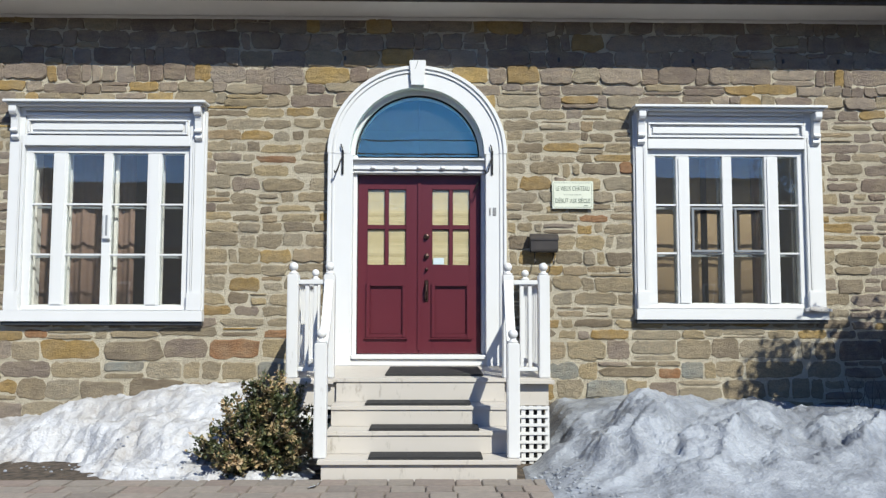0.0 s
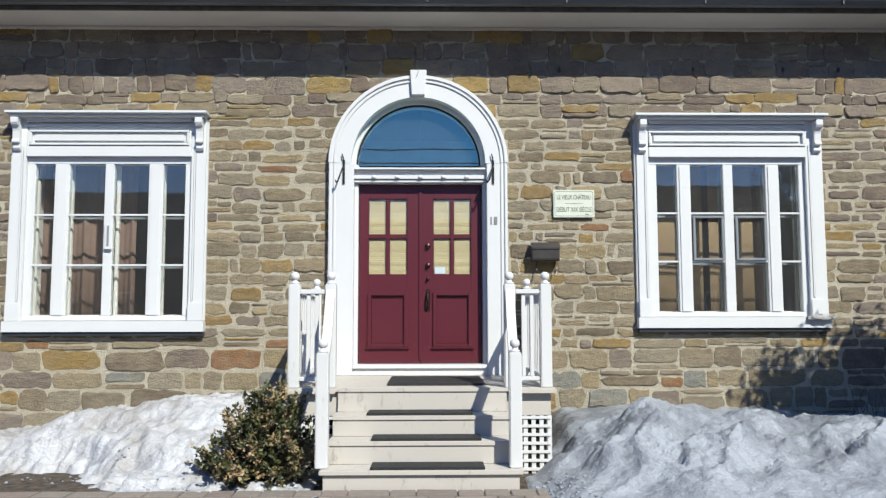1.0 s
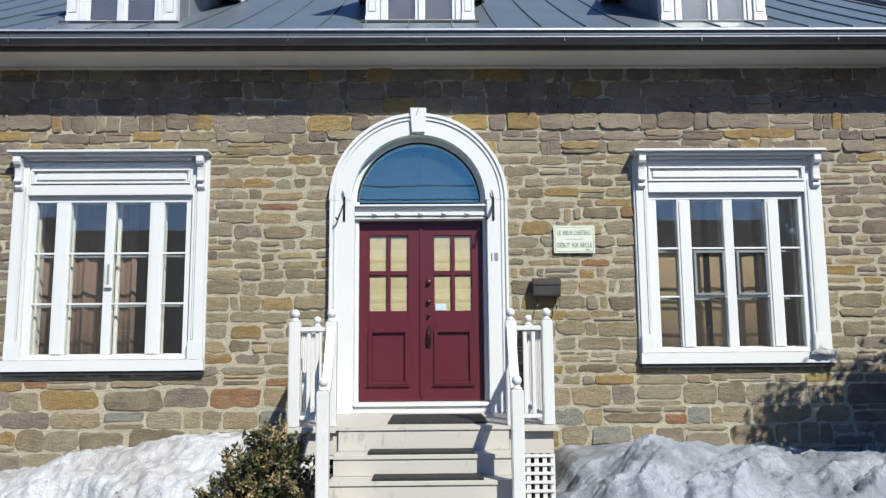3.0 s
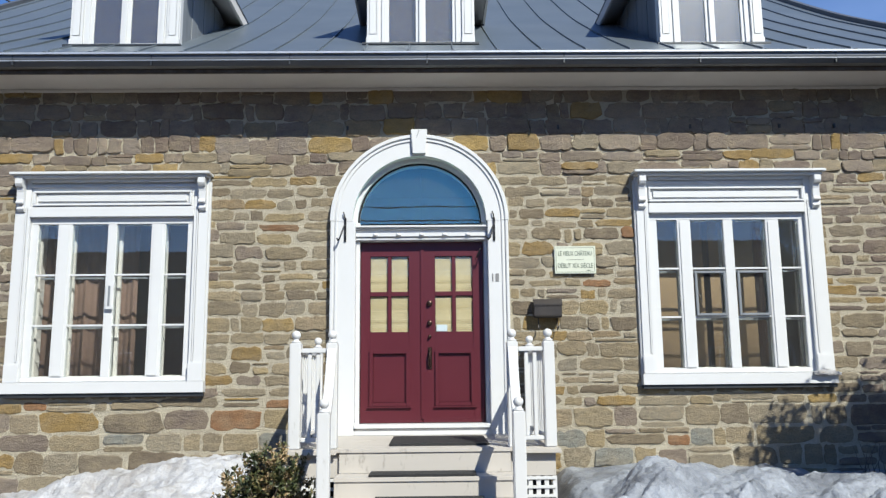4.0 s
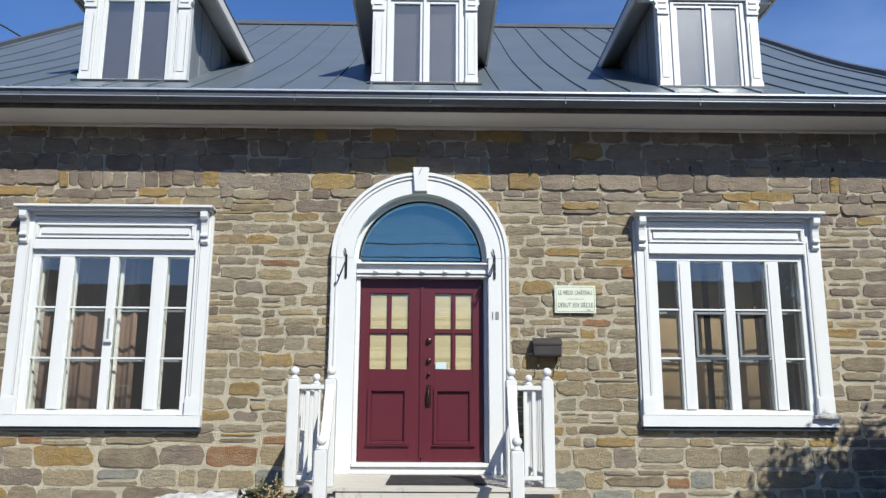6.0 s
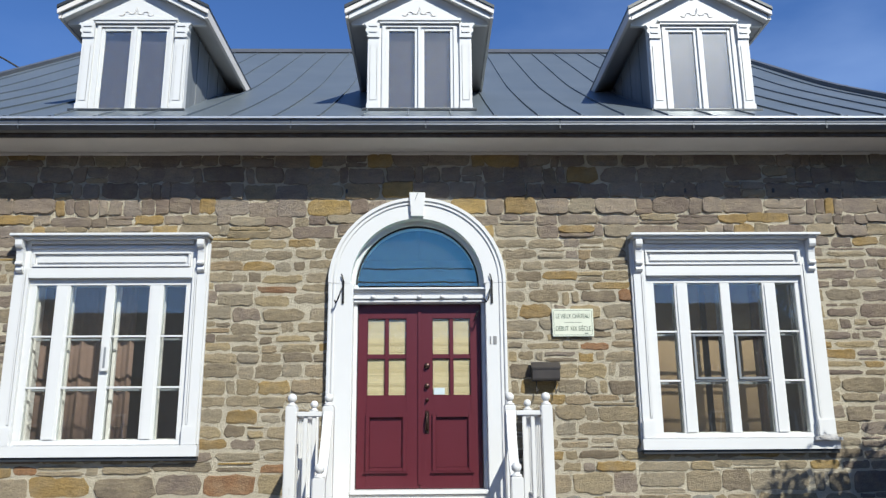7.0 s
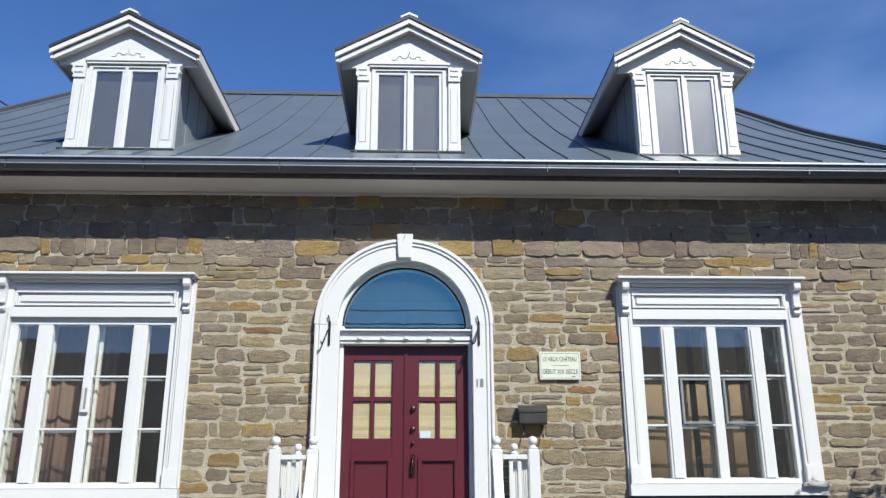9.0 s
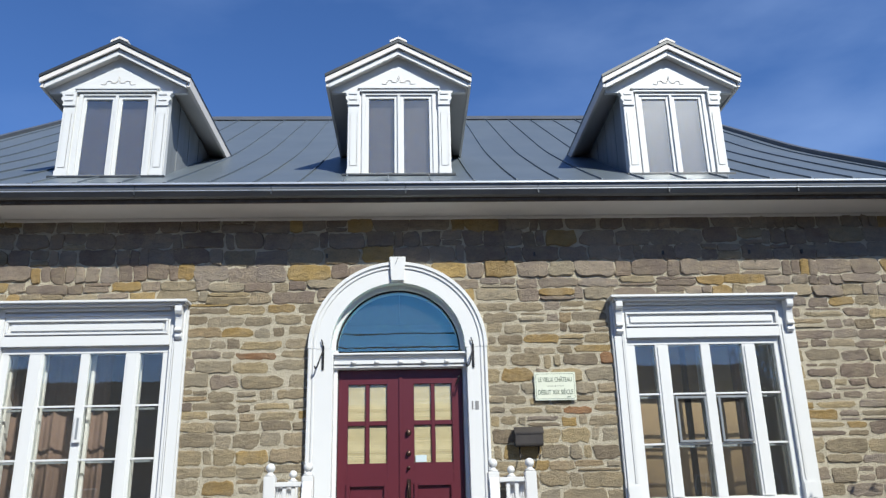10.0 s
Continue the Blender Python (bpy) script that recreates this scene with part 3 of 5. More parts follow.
    boxes("sill_flashing", DARKMETAL, d, (-hw - 0.05, hw + 0.05, -0.10, 0.0, z0 - 0.02, z0 + 0.008), bevel=0.003)
    # head cornice and pediment with carved relief
    boxes("head_mould", WHITE, d, (-0.50, 0.50, -0.045, 0.0, zt - 0.005, zt + 0.028), (-0.525, 0.525, -0.06, 0.0, zt + 0.028, zt + 0.065), bevel=0.004)
    slope, apex_z, half = 0.54, 7.18, 0.915
    bm = bmesh.new()
    prism(bm, [(-0.86, zt), (0.86, zt), (0.86, 6.545), (0.0, 7.01), (-0.86, 6.545)], 0.0, 0.05)
    part("gable_board", bm, WHITE, d)
    bm = bmesh.new()
    prism(bm, [(-0.515, zt + 0.067), (0.515, zt + 0.067), (0.03, zt + 0.345), (0.0, zt + 0.36), (-0.03, zt + 0.345)], -0.03, 0.0)
    part("pediment", bm, WHITE, d, "", 0.004)
    bm = bmesh.new()
    for s in (-1, 1):
        for k in range(3):
            cx = s * (0.05 + 0.065 * k)
            tube(bm, [(cx + s * 0.035 * math.cos(a), -0.034, zt + 0.15 - 0.012 * k + 0.022 * math.sin(a)) for a in [math.pi * (0.1 + 0.22 * j) * (1 if k % 2 else -1) for j in range(6)]], 0.006, 5)
    tube(bm, [(0, -0.034, zt + 0.165), (0.012, -0.034, zt + 0.195), (0, -0.034, zt + 0.23), (-0.012, -0.034, zt + 0.195), (0, -0.034, zt + 0.165)], 0.005, 5)
    part("carving", bm, SOFFIT, d, "shallow scrolled relief carving")
    # gable roof: boards, metal skin, barge boards
    yb0 = -0.13
    for s in (-1, 1):
        def at(x, lift):
            return apex_z - abs(x) * slope + lift
        back = y_on(at(half, -0.02)) - yf - 0.02
        ridge_back = y_on(at(0, 0)) - yf + 0.1
        for name, mat, lo, hi, fr, wid in (("soffit_board", SOFFIT, -0.165, -0.03, yb0 + 0.035, half - 0.03), ("roof_skin", DARKMETAL, -0.03, 0.0, yb0 - 0.005, half + 0.012)):
            bm = bmesh.new()
            top = [(0, fr, at(0, hi)), (s * wid, fr, at(wid, hi)), (s * wid, back, at(wid, hi)), (0, ridge_back, at(0, hi))]
            bot = [(x, y, z - (hi - lo)) for x, y, z in top]
            va, vb = [bm.verts.new(c) for c in top], [bm.verts.new(c) for c in bot]
            bm.faces.new(va)
            bm.faces.new(vb[::-1])
            for i in range(4):
                bm.faces.new((va[i], vb[i], vb[(i + 1) % 4], va[(i + 1) % 4]))
            part(name, bm, mat, d)
        for name, lo, hi, ya, yb, wid, mat in (("barge_board", -0.195, -0.118, yb0 + 0.01, yb0 + 0.035, half - 0.035, WHITE), ("verge_fascia", -0.115, -0.044, yb0 - 0.03, yb0 - 0.006, half + 0.015, SOFFIT), ("drip_edge", -0.042, 0.003, yb0 - 0.045, yb0 - 0.007, half + 0.02, DARKMETAL)):
            bm = bmesh.new()
            prism(bm, [(0, at(0, hi)), (s * wid, at(wid, hi)), (s * wid, at(wid, lo)), (0, at(0, lo))], ya, yb)
            part(name, bm, mat, d, "", 0.003)
        bm = bmesh.new()
        prism_x(bm, [(yb0 + 0.005, at(half, -0.17)), (yb0 + 0.005, at(half, -0.032)), (back, at(half, -0.032)), (back, at(half, -0.17))], *sorted((s * (half - 0.028), s * (half + 0.008))))
        part("eaves_board", bm, SOFFIT, d, "", 0.003)
    bm = bmesh.new()
    prism(bm, [(-0.11, apex_z - 0.04), (0.0, apex_z + 0.016), (0.11, apex_z - 0.04), (0.11, apex_z - 0.01), (0.0, apex_z + 0.046), (-0.11, apex_z - 0.01)], yb0 - 0.035, 2.6)
    part("ridge_cap", bm, SOFFIT, d, "pale folded metal ridge cap")
    d.location = (0, yf, -0.03)
    return d


mid = dormer()
for dx, dz, wide in ((-3.55, -0.035, 1.0), (3.525, -0.04, 0.975)):
    made = copy_thing(mid, pose(dx, 0.06, dz) @ Matrix.Diagonal((wide, 1, 1, 1)))
    for o in made.children:
        o.visible_shadow = not o.name.startswith("pane")


# ---- large windows ----
def big_window(cx, foot, side):
    """Four-light casement window in a panelled white surround; side is -1 or 1."""
    w = thing("window", "white four-light casement window in a moulded surround", "window", (cx, 0, foot), "windows of the facade")
    lo, hi, half = 0.035, 3.173 - foot, 0.93 if side < 0 else 0.905
    crown = (3.695 if side < 0 else 3.68) - foot     # top of the cornice
    # flat casings with plinth blocks and corner beads
    for s in (-1, 1):
        out = 1.045 if side > 0 and s < 0 else 1.09
        boxes("casing", WHITE, w, (*sorted((s * half, s * out)), -0.065, 0.1, 0.03, crown - 0.05), (*sorted((s * (half + 0.03), s * (half + 0.055))), -0.072, -0.064, 0.25, 2.0), bevel=0.005)
        boxes("outer_bead", WHITE, w, (*sorted((s * out, s * (out + 0.022))), -0.045, 0.0, 0.03, crown - 0.09), bevel=0.006)
        boxes("plinth_block", WHITE, w, (*sorted((s * (half - 0.002), s * (out + 0.005))), -0.085, -0.06, 0.03, 0.23), bevel=0.006)
        bm = bmesh.new()
        prism_x(bm, [(y, z - 2.44 + crown) for y, z in ((-0.06, 2.37), (-0.185, 2.37), (-0.185, 2.31), (-0.17, 2.285), (-0.14, 2.27), (-0.125, 2.22), (-0.12, 2.13), (-0.14, 2.11), (-0.14, 2.09), (-0.1, 2.08), (-0.11, 2.03), (-0.085, 2.0), (-0.06, 2.0))], *sorted((s * (out - 0.1), s * (out - 0.02))))
        part("console", bm, WHITE, w, "carved scroll console", 0.004)
    boxes("head_board", WHITE, w, (-half, half, -0.05, 0.1, hi + 0.02, crown - 0.05), bevel=0.003)
    boxes("head_rail", WHITE, w, (-half, half, -0.075, -0.048, hi + 0.02, hi + 0.14), (-half - 0.03, half + 0.03, -0.07, -0.05, hi + 0.365, hi + 0.40), bevel=0.006)
    # fielded panel with a moulded rim
    boxes("head_panel", WHITE, w, (-0.9, 0.9, -0.085, -0.05, hi + 0.15, hi + 0.175), (-0.9, 0.9, -0.085, -0.05, hi + 0.30, hi + 0.325), (-0.9, -0.875, -0.085, -0.05, hi + 0.175, hi + 0.30), (0.875, 0.9, -0.085, -0.05, hi + 0.175, hi + 0.30), (-0.845, 0.845, -0.07, -0.05, hi + 0.20, hi + 0.275), bevel=0.005)
    end = -1.08 if side > 0 else -1.13
    boxes("cornice", WHITE, w, (end, 1.125, -0.21, 0.0, crown - 0.032, crown), (end + 0.035, 1.095, -0.17, 0.0, crown - 0.062, crown - 0.032), (-half, half, -0.11, -0.05, crown - 0.10, crown - 0.062), bevel=0.006)
    boxes("sill", WHITE, w, (end + 0.015, 1.115, -0.10, 0.05, -0.09, 0.03), (-half - 0.04, half + 0.04, -0.085, 0.1, 0.03, lo - 0.001), bevel=0.002)
    # solid dark strip drawn where an open gap lies in shade
    boxes("gap_strip", DARKMETAL, w, (end + 0.02, 1.11, -0.075, 0.0, -0.135, -0.092), bevel=0.004, label="black strip in place of the shaded gap under the sill")
    # outer frame: four lights between upright posts
    posts = ((-half, -0.847), (-0.621, -0.46), (-0.054, 0.043), (0.441, 0.60), (0.854, half)) if side < 0 else ((-half, -0.807), (-0.572, -0.417), (-0.037, 0.073), (0.453, 0.609), (0.837, half))
    fy = -0.02
    boxes("frame_head", WHITE, w, (-half, half, fy, 0.1, hi - 0.055, hi + 0.02), bevel=0.004)
    boxes("frame_foot", WHITE, w, (-half, half, fy, 0.1, lo, lo + 0.055), bevel=0.004)
    for a, b in posts:
        boxes("mullion", WHITE, w, (a, b, fy, 0.06, lo + 0.055, hi - 0.055), bevel=0.004)
        boxes("mullion_face", WHITE, w, (a + 0.025, b - 0.025, fy - 0.012, fy, lo + 0.06, hi - 0.08), bevel=0.003) if b - a > 0.13 else None
    zs = (lo + 0.055, 1.963 - foot, 2.534 - foot, hi - 0.055) if side < 0 else (lo + 0.055, 1.998 - foot, 2.553 - foot, hi - 0.055)
    for k, ((_, a), (b, _)) in enumerate(zip(posts, posts[1:])):
        for z in zs[1:3]:
            boxes("muntin", WHITE, w, (a, b, fy + 0.01, fy + 0.03, z - 0.011, z + 0.011), bevel=0.003)
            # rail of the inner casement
            boxes("inner_rail", GREYSHADE, w, (a - 0.05, b + 0.05, 0.15, 0.175, z - 0.03, z - 0.005), bevel=0.003)
        for z0, z1 in zip(zs, zs[1:]):
            p = boxes("pane", GLASS, w, (a - 0.004, b + 0.004, fy + 0.018, fy + 0.022, z0, z1), bevel=0)
            p.visible_shadow = False
        for x0, x1 in ((a - 0.11, a - 0.02), (b + 0.02, b + 0.11)):
            # shade painted on: grey stiles at larger x, white sunlit ones at smaller x
            boxes("inner_stile", SOFFIT if side < 0 else GREYSHADE, w, (x0, x1, 0.14, 0.18, lo, hi), bevel=0.004, label="inner casement stile, in a sunlit and a shaded tone by window")
        if side > 0 and k in (1, 2):
            z0, z1 = zs[1] + 0.012, zs[2] - 0.03
            f = fy - 0.022
            boxes("vent_sash", GREYSHADE, w, (a + 0.012, a + 0.04, f, fy, z0, z1), (b - 0.04, b - 0.012, f, fy, z0, z1), (a + 0.04, b - 0.04, f, fy, z1 - 0.028, z1), (a + 0.04, b - 0.04, f, fy, z0, z0 + 0.028), bevel=0.004, label="grey metal opening vent sash")
    if side < 0:
        h = boxes("latch_plate", WHITE, w, (-0.03, 0.055, fy - 0.04, fy - 0.012, 0.83, 1.135), bevel=0.008)
        boxes("latch_slot", GREYSHADE, h, (0.0, 0.025, fy - 0.044, fy - 0.04, 0.87, 1.10), bevel=0.001)
    # deep inner reveal lining
    boxes("reveal", SOFFIT, w, (-0.98, -0.965, 0.1, WALL_T, 0.0, 2.12), (0.965, 0.98, 0.1, WALL_T, 0.0, 2.12), (-0.965, 0.965, 0.1, WALL_T, 0.0, 0.1), (-0.965, 0.965, 0.1, WALL_T, 2.05, 2.12), bevel=0)
    return w


big_window(*WINDOWS[0], -1)
big_window(*WINDOWS[1], 1)


def curtain(x0, x1, y, z0, z1, mat, label, wave, pitch, thick=0.006):
    bm = bmesh.new()
    n = max(2, int((x1 - x0) / 0.012))
    pts = []
    for i in range(n + 1):
        x = x0 + (x1 - x0) * i / n
        pts.append((x, y + wave * math.sin(2 * math.pi * x / pitch) + 0.4 * wave * math.sin(2 * math.pi * x / (pitch * 0.43) + 1)))
    grid = [[bm.verts.new((x, yy + t, z)) for z in (z0, z1) for t in (0, thick)] for x, yy in pts]
    for a, b in zip(grid, grid[1:]):
        bm.faces.new((a[0], b[0], b[2], a[2]))
        bm.faces.new((a[1], a[3], b[3], b[1]))
        bm.faces.new((a[2], b[2], b[3], a[3]))
        bm.faces.new((a[0], a[1], b[1], b[0]))
    ob = part("curtain", bm, mat, None, smooth=True)
    rod = bmesh.new()
    tube(rod, [(x0 - 0.05, y, z1 + 0.005), (x1 + 0.05, y, z1 + 0.005)], 0.012)
    for bx in (x0 - 0.03, x1 + 0.03):
        box(rod, bx - 0.01, bx + 0.01, WALL_T - 0.01, y, z1, z1 + 0.03)
    part("rod", rod, IRON, ob)
    return tagged(ob, label, "curtain")


curtain(-4.75, -3.43, 0.55, 0.95, 3.47, CURTAIN, "pleated brown curtain hanging inside the window", 0.02, 0.19)
curtain(2.45, 3.42, 0.55, 0.95, 3.47, TANPANEL, "flat tan cloth panel hanging inside the window", 0.004, 0.6)
curtain(3.5, 4.04, 0.55, 0.95, 3.47, TANPANEL, "flat tan cloth panel hanging inside the window", 0.004, 0.6)
curtain(4.06, 4.22, 0.6, 0.95, 3.47, CURTAIN, "narrow brown curtain gathered at the window", 0.03, 0.12)


# ---- arched doorway ----
def doorway():
    d = thing("doorway", "white moulded arched door surround with a blue-reflecting fanlight", "door surround")
    for s in (-1, 1):
        edge = s * ARCH_X + 1.012          # outer edge of the casing on this side
        boxes("pilaster", WHITE, d, (*sorted((s * 0.755, s * edge)), -0.085, 0.3, LAND_Z, SPRING), bevel=0.005)
        boxes("pilaster_bead", WHITE, d, (*sorted((s * (edge - 0.078), s * (edge - 0.05))), -0.10, -0.084, 0.9, SPRING), (*sorted((s * (edge - 0.034), s * edge)), -0.105, -0.084, LAND_Z, SPRING), bevel=0.006)
        boxes("jamb", WHITE, d, (*sorted((s * 0.712, s * 0.755)), 0.03, 0.3, LAND_Z, SPRING), bevel=0.004)
    bm = bmesh.new()
    ring_arch(bm, ARCH_X, SPRING, 0.765, 1.02, -0.085, 0.3)
    part("arch", bm, WHITE, d)
    bm = bmesh.new()
    ring_arch(bm, ARCH_X, SPRING, 0.934, 0.962, -0.10, -0.084)
    ring_arch(bm, ARCH_X, SPRING, 0.978, 1.02, -0.105, -0.084)
    part("arch_bead", bm, WHITE, d, bevel=0.005)
    bm = bmesh.new()
    ring_arch(bm, ARCH_X, SPRING, 0.718, 0.765, 0.03, 0.3)
    part("fanlight_frame", bm, WHITE, d)
    bm = bmesh.new()
    prism(bm, [(ARCH_X - 0.075, SPRING + 0.78), (ARCH_X + 0.075, SPRING + 0.78), (ARCH_X + 0.095, SPRING + 1.072), (ARCH_X - 0.095, SPRING + 1.072)], -0.135, 0.0)
    part("keystone", bm, WHITE, d, "", 0.006)
    bm = bmesh.new()
    n = 32
    prism(bm, [(ARCH_X + 0.72 * math.cos(math.pi * i / n), SPRING + 0.72 * math.sin(math.pi * i / n)) for i in range(n + 1)], 0.10, 0.105)
    p = part("fanlight", bm, FANGLASS, d, "half-round fanlight pane")
    p.visible_shadow = False
    bm = bmesh.new()
    ring_arch(bm, ARCH_X, SPRING, 0.70, 0.72, 0.085, 0.10)
    part("glazing_bead", bm, IRON, d)
    boxes("transom", WHITE, d, (-0.755, 0.755, 0.0, 0.3, 2.905, 3.05), (-0.78, 0.78, -0.03, 0.0, 3.032, 3.05), (-0.785, 0.785, -0.055, 0.06, 3.05, 3.075), (-0.755, 0.755, -0.03, 0.0, 2.945, 2.992), (-0.755, 0.755, -0.012, 0.0, 2.908, 2.935), bevel=0.005)
    bm = bmesh.new()
    lathe(bm, [(0.008, -0.03), (0.03, -0.02), (0.034, 0.0), (0.03, 0.02), (0.008, 0.03)], 10)
    bmesh.ops.scale(bm, vec=(0.85, 0.45, 0.6), verts=bm.verts)
    boss = mesh_of("boss", bm, WHITE, smooth=True)
    for i in range(5):
        ob = new("boss", boss)
        ob.parent, ob.location = d, (-0.53 + 0.265 * i, -0.036, 2.968)
    boxes("threshold", WHITE, d, (-0.755, 0.755, -0.10, 0.3, 0.80, 0.845), (-0.755, 0.755, -0.07, 0.3, LAND_Z, 0.80), bevel=0.006, label="worn white wooden door sill")
    # wall-hung wire marks at the arch
    bm = bmesh.new()
    tube(bm, [(-0.02, -0.14, SPRING + 1.06), (-0.06, -0.13, SPRING + 0.95), (-0.11, -0.11, SPRING + 0.8)], 0.004, 5)
    part("wire", bm, GREYSHADE, d)


doorway()


def door_leaf(s):
    """One leaf; s is -1 for the hinge at smaller x, 1 for the other."""
    d = thing("door", "maroon painted panelled door leaf with four blind-backed panes, closed", "door", (0, 0, 0), "double entrance doors")
    a, b = (-0.705, -0.003) if s < 0 else (0.003, 0.705)
    y0, y1 = 0.10, 0.145
    px0, px1 = (-0.595, -0.155) if s < 0 else (0.15, 0.58)
    zlo, zhi = DOOR_Z, DOOR_Z + DOOR_H
    pz0, pz1 = 1.865, 2.735
    qz0, qz1 = 1.04, 1.65
    boxes("stile", MAROON, d, (a, px0, y0, y1, zlo, zhi), bevel=0.004)
    boxes("stile", MAROON, d, (px1, b, y0, y1, zlo, zhi), bevel=0.004)
    boxes("rail", MAROON, d, (px0, px1, y0, y1, zlo, qz0), bevel=0.003)
    boxes("rail", MAROON, d, (px0, px1, y0, y1, qz1, pz0), bevel=0.003)
    boxes("rail", MAROON, d, (px0, px1, y0, y1, pz1, zhi), bevel=0.003)
    mx, mz = (px0 + px1) / 2, (pz0 + pz1) / 2
    boxes("glazing_bar", MAROON, d, (mx - 0.022, mx + 0.022, y0 + 0.004, y1, pz0, pz1), bevel=0.004)
    boxes("glazing_bar", MAROON, d, (px0, mx - 0.022, y0 + 0.004, y1, mz - 0.026, mz + 0.026), bevel=0.004)
    boxes("glazing_bar", MAROON, d, (mx + 0.022, px1, y0 + 0.004, y1, mz - 0.026, mz + 0.026), bevel=0.004)
    for x0, x1 in ((px0, mx - 0.022), (mx + 0.022, px1)):
        for z0, z1 in ((pz0, mz - 0.026), (mz + 0.026, pz1)):
            p = boxes("pane", DOORGLASS, d, (x0, x1, y0 + 0.022, y0 + 0.026, z0, z1), bevel=0)
            p.visible_shadow = False
            bm = bmesh.new()
            k = int((z1 - z0) / 0.022)
            for i in range(k):
                z = z0 + (z1 - z0) * i / k
                box(bm, x0 + random.uniform(0.001, 0.004), x1 - random.uniform(0.001, 0.004), y0 + 0.029 + random.uniform(0, 0.005), y0 + 0.038, z + 0.001, z + (z1 - z0) / k - 0.001)
            part("blind", bm, BLIND, d, "beige woven slatted blind")
    # raised lower panel with a bolection moulding
    boxes("panel", MAROON, d, (px0 + 0.03, px1 - 0.03, y0 + 0.012, y1 - 0.01, qz0 + 0.03, qz1 - 0.03), bevel=0.008)
    boxes("moulding", MAROON, d, (px0 - 0.01, px0 + 0.035, y0 - 0.024, y0 + 0.02, qz0 - 0.01, qz1 + 0.01), (px1 - 0.035, px1 + 0.01, y0 - 0.024, y0 + 0.02, qz0 - 0.01, qz1 + 0.01),
          (px0 + 0.035, px1 - 0.035, y0 - 0.024, y0 + 0.02, qz0 - 0.01, qz0 + 0.035), (px0 + 0.035, px1 - 0.035, y0 - 0.024, y0 + 0.02, qz1 - 0.035, qz1 + 0.01), (px0 - 0.03, px1 + 0.03, y0 - 0.03, y0, qz0 - 0.03, qz0 - 0.008), bevel=0.007)
    boxes("kick_bead", MAROON, d, (a, b, y0 - 0.012, y0, zlo, zlo + 0.03), bevel=0.004)
    if s > 0:
        boxes("cover_strip", MAROON, d, (-0.02, 0.022, y0 - 0.016, y0 - 0.002, zlo + 0.035, zhi), bevel=0.005)
        for z, r in ((2.19, 0.033), (1.965, 0.03), (1.81, 0.02)):
            bm = bmesh.new()
            lathe(bm, [(r, 0), (r, 0.012), (r * 0.75, 0.02), (r * 0.7, 0.04), (r * 0.3, 0.045)], 16)
            bmesh.ops.rotate(bm, verts=bm.verts, cent=(0, 0, 0), matrix=Matrix.Rotation(radians(90), 3, "X"))
            bmesh.ops.translate(bm, verts=bm.verts, vec=(0.085, y0, z))
            part("lock", bm, BRONZE, d, "round aged-bronze lock", smooth=False)
        h = boxes("handle_plate", BRONZE, d, (0.062, 0.108, y0 - 0.008, y0, 1.44, 1.69), bevel=0.006)
        bm = bmesh.new()
        tube(bm, [(0.085, y0 - 0.006, 1.655), (0.085, y0 - 0.045, 1.65), (0.085, y0 - 0.065, 1.6), (0.085, y0 - 0.062, 1.53), (0.085, y0 - 0.04, 1.485), (0.085, y0 - 0.006, 1.475)], 0.011, 8)
        part("grip", bm, BRONZE, h, "bronze thumb-latch grip", smooth=True)
        boxes("notice", PAPER, d, (px0 + 0.012, px0 + 0.135, y0 + 0.0185, y0 + 0.0215, 1.87, 1.945), bevel=0, label="small pale blue-white notice on the glass")
        bm = bmesh.new()
        tube(bm, [(0.70, y0 - 0.02, 2.84), (0.665, y0 - 0.035, 2.8), (0.655, y0 - 0.03, 2.75), (0.63, y0 - 0.02, 2.72)], 0.009, 6)
        part("closer_arm", bm, IRON, d)
    return d


door_leaf(-1)
door_leaf(1)


def hall_lamp():
    bm = bmesh.new()
    lathe(bm, [(0.02, 0.16), (0.06, 0.15), (0.12, 0.12), (0.15, 0.08), (0.15, 0.0), (0.11, -0.08), (0.03, -0.11)], 20, (-0.02, 1.0, 3.02))
    shade = tagged(part("pendant_lamp", bm, LAMPGLASS, None, smooth=True), "opal glass globe lamp hanging in the hall", "lamp")
    bm = bmesh.new()
    tube(bm, [(-0.02, 1.0, 3.16), (-0.02, 1.0, 4.3)], 0.005)
    part("rod", bm, IRON, shade)


hall_lamp()


# ---- iron hooks, plaque, letter box and number ----
def arch_hook(x):
    h = thing("shutter_hook", "small black wrought-iron hook fixed to the white casing", "hook", (x, -0.086, 3.05), "hooks beside the arch")
    boxes("back_bar", IRON, h, (-0.012, 0.012, -0.016, 0, -0.17, 0.1), bevel=0.003)
    bm = bmesh.new()
    tube(bm, [(0, -0.016, 0.03), (-0.02, -0.05, -0.02), (-0.035, -0.09, -0.09), (-0.055, -0.1, -0.15), (-0.075, -0.09, -0.17), (-0.085, -0.08, -0.14)], 0.009, 6)
    tube(bm, [(0, -0.012, 0.09), (-0.01, -0.03, 0.14), (-0.02, -0.02, 0.17)], 0.008, 6)
    part("curl", bm, IRON, h, smooth=True)


arch_hook(-0.868)
arch_hook(0.828)


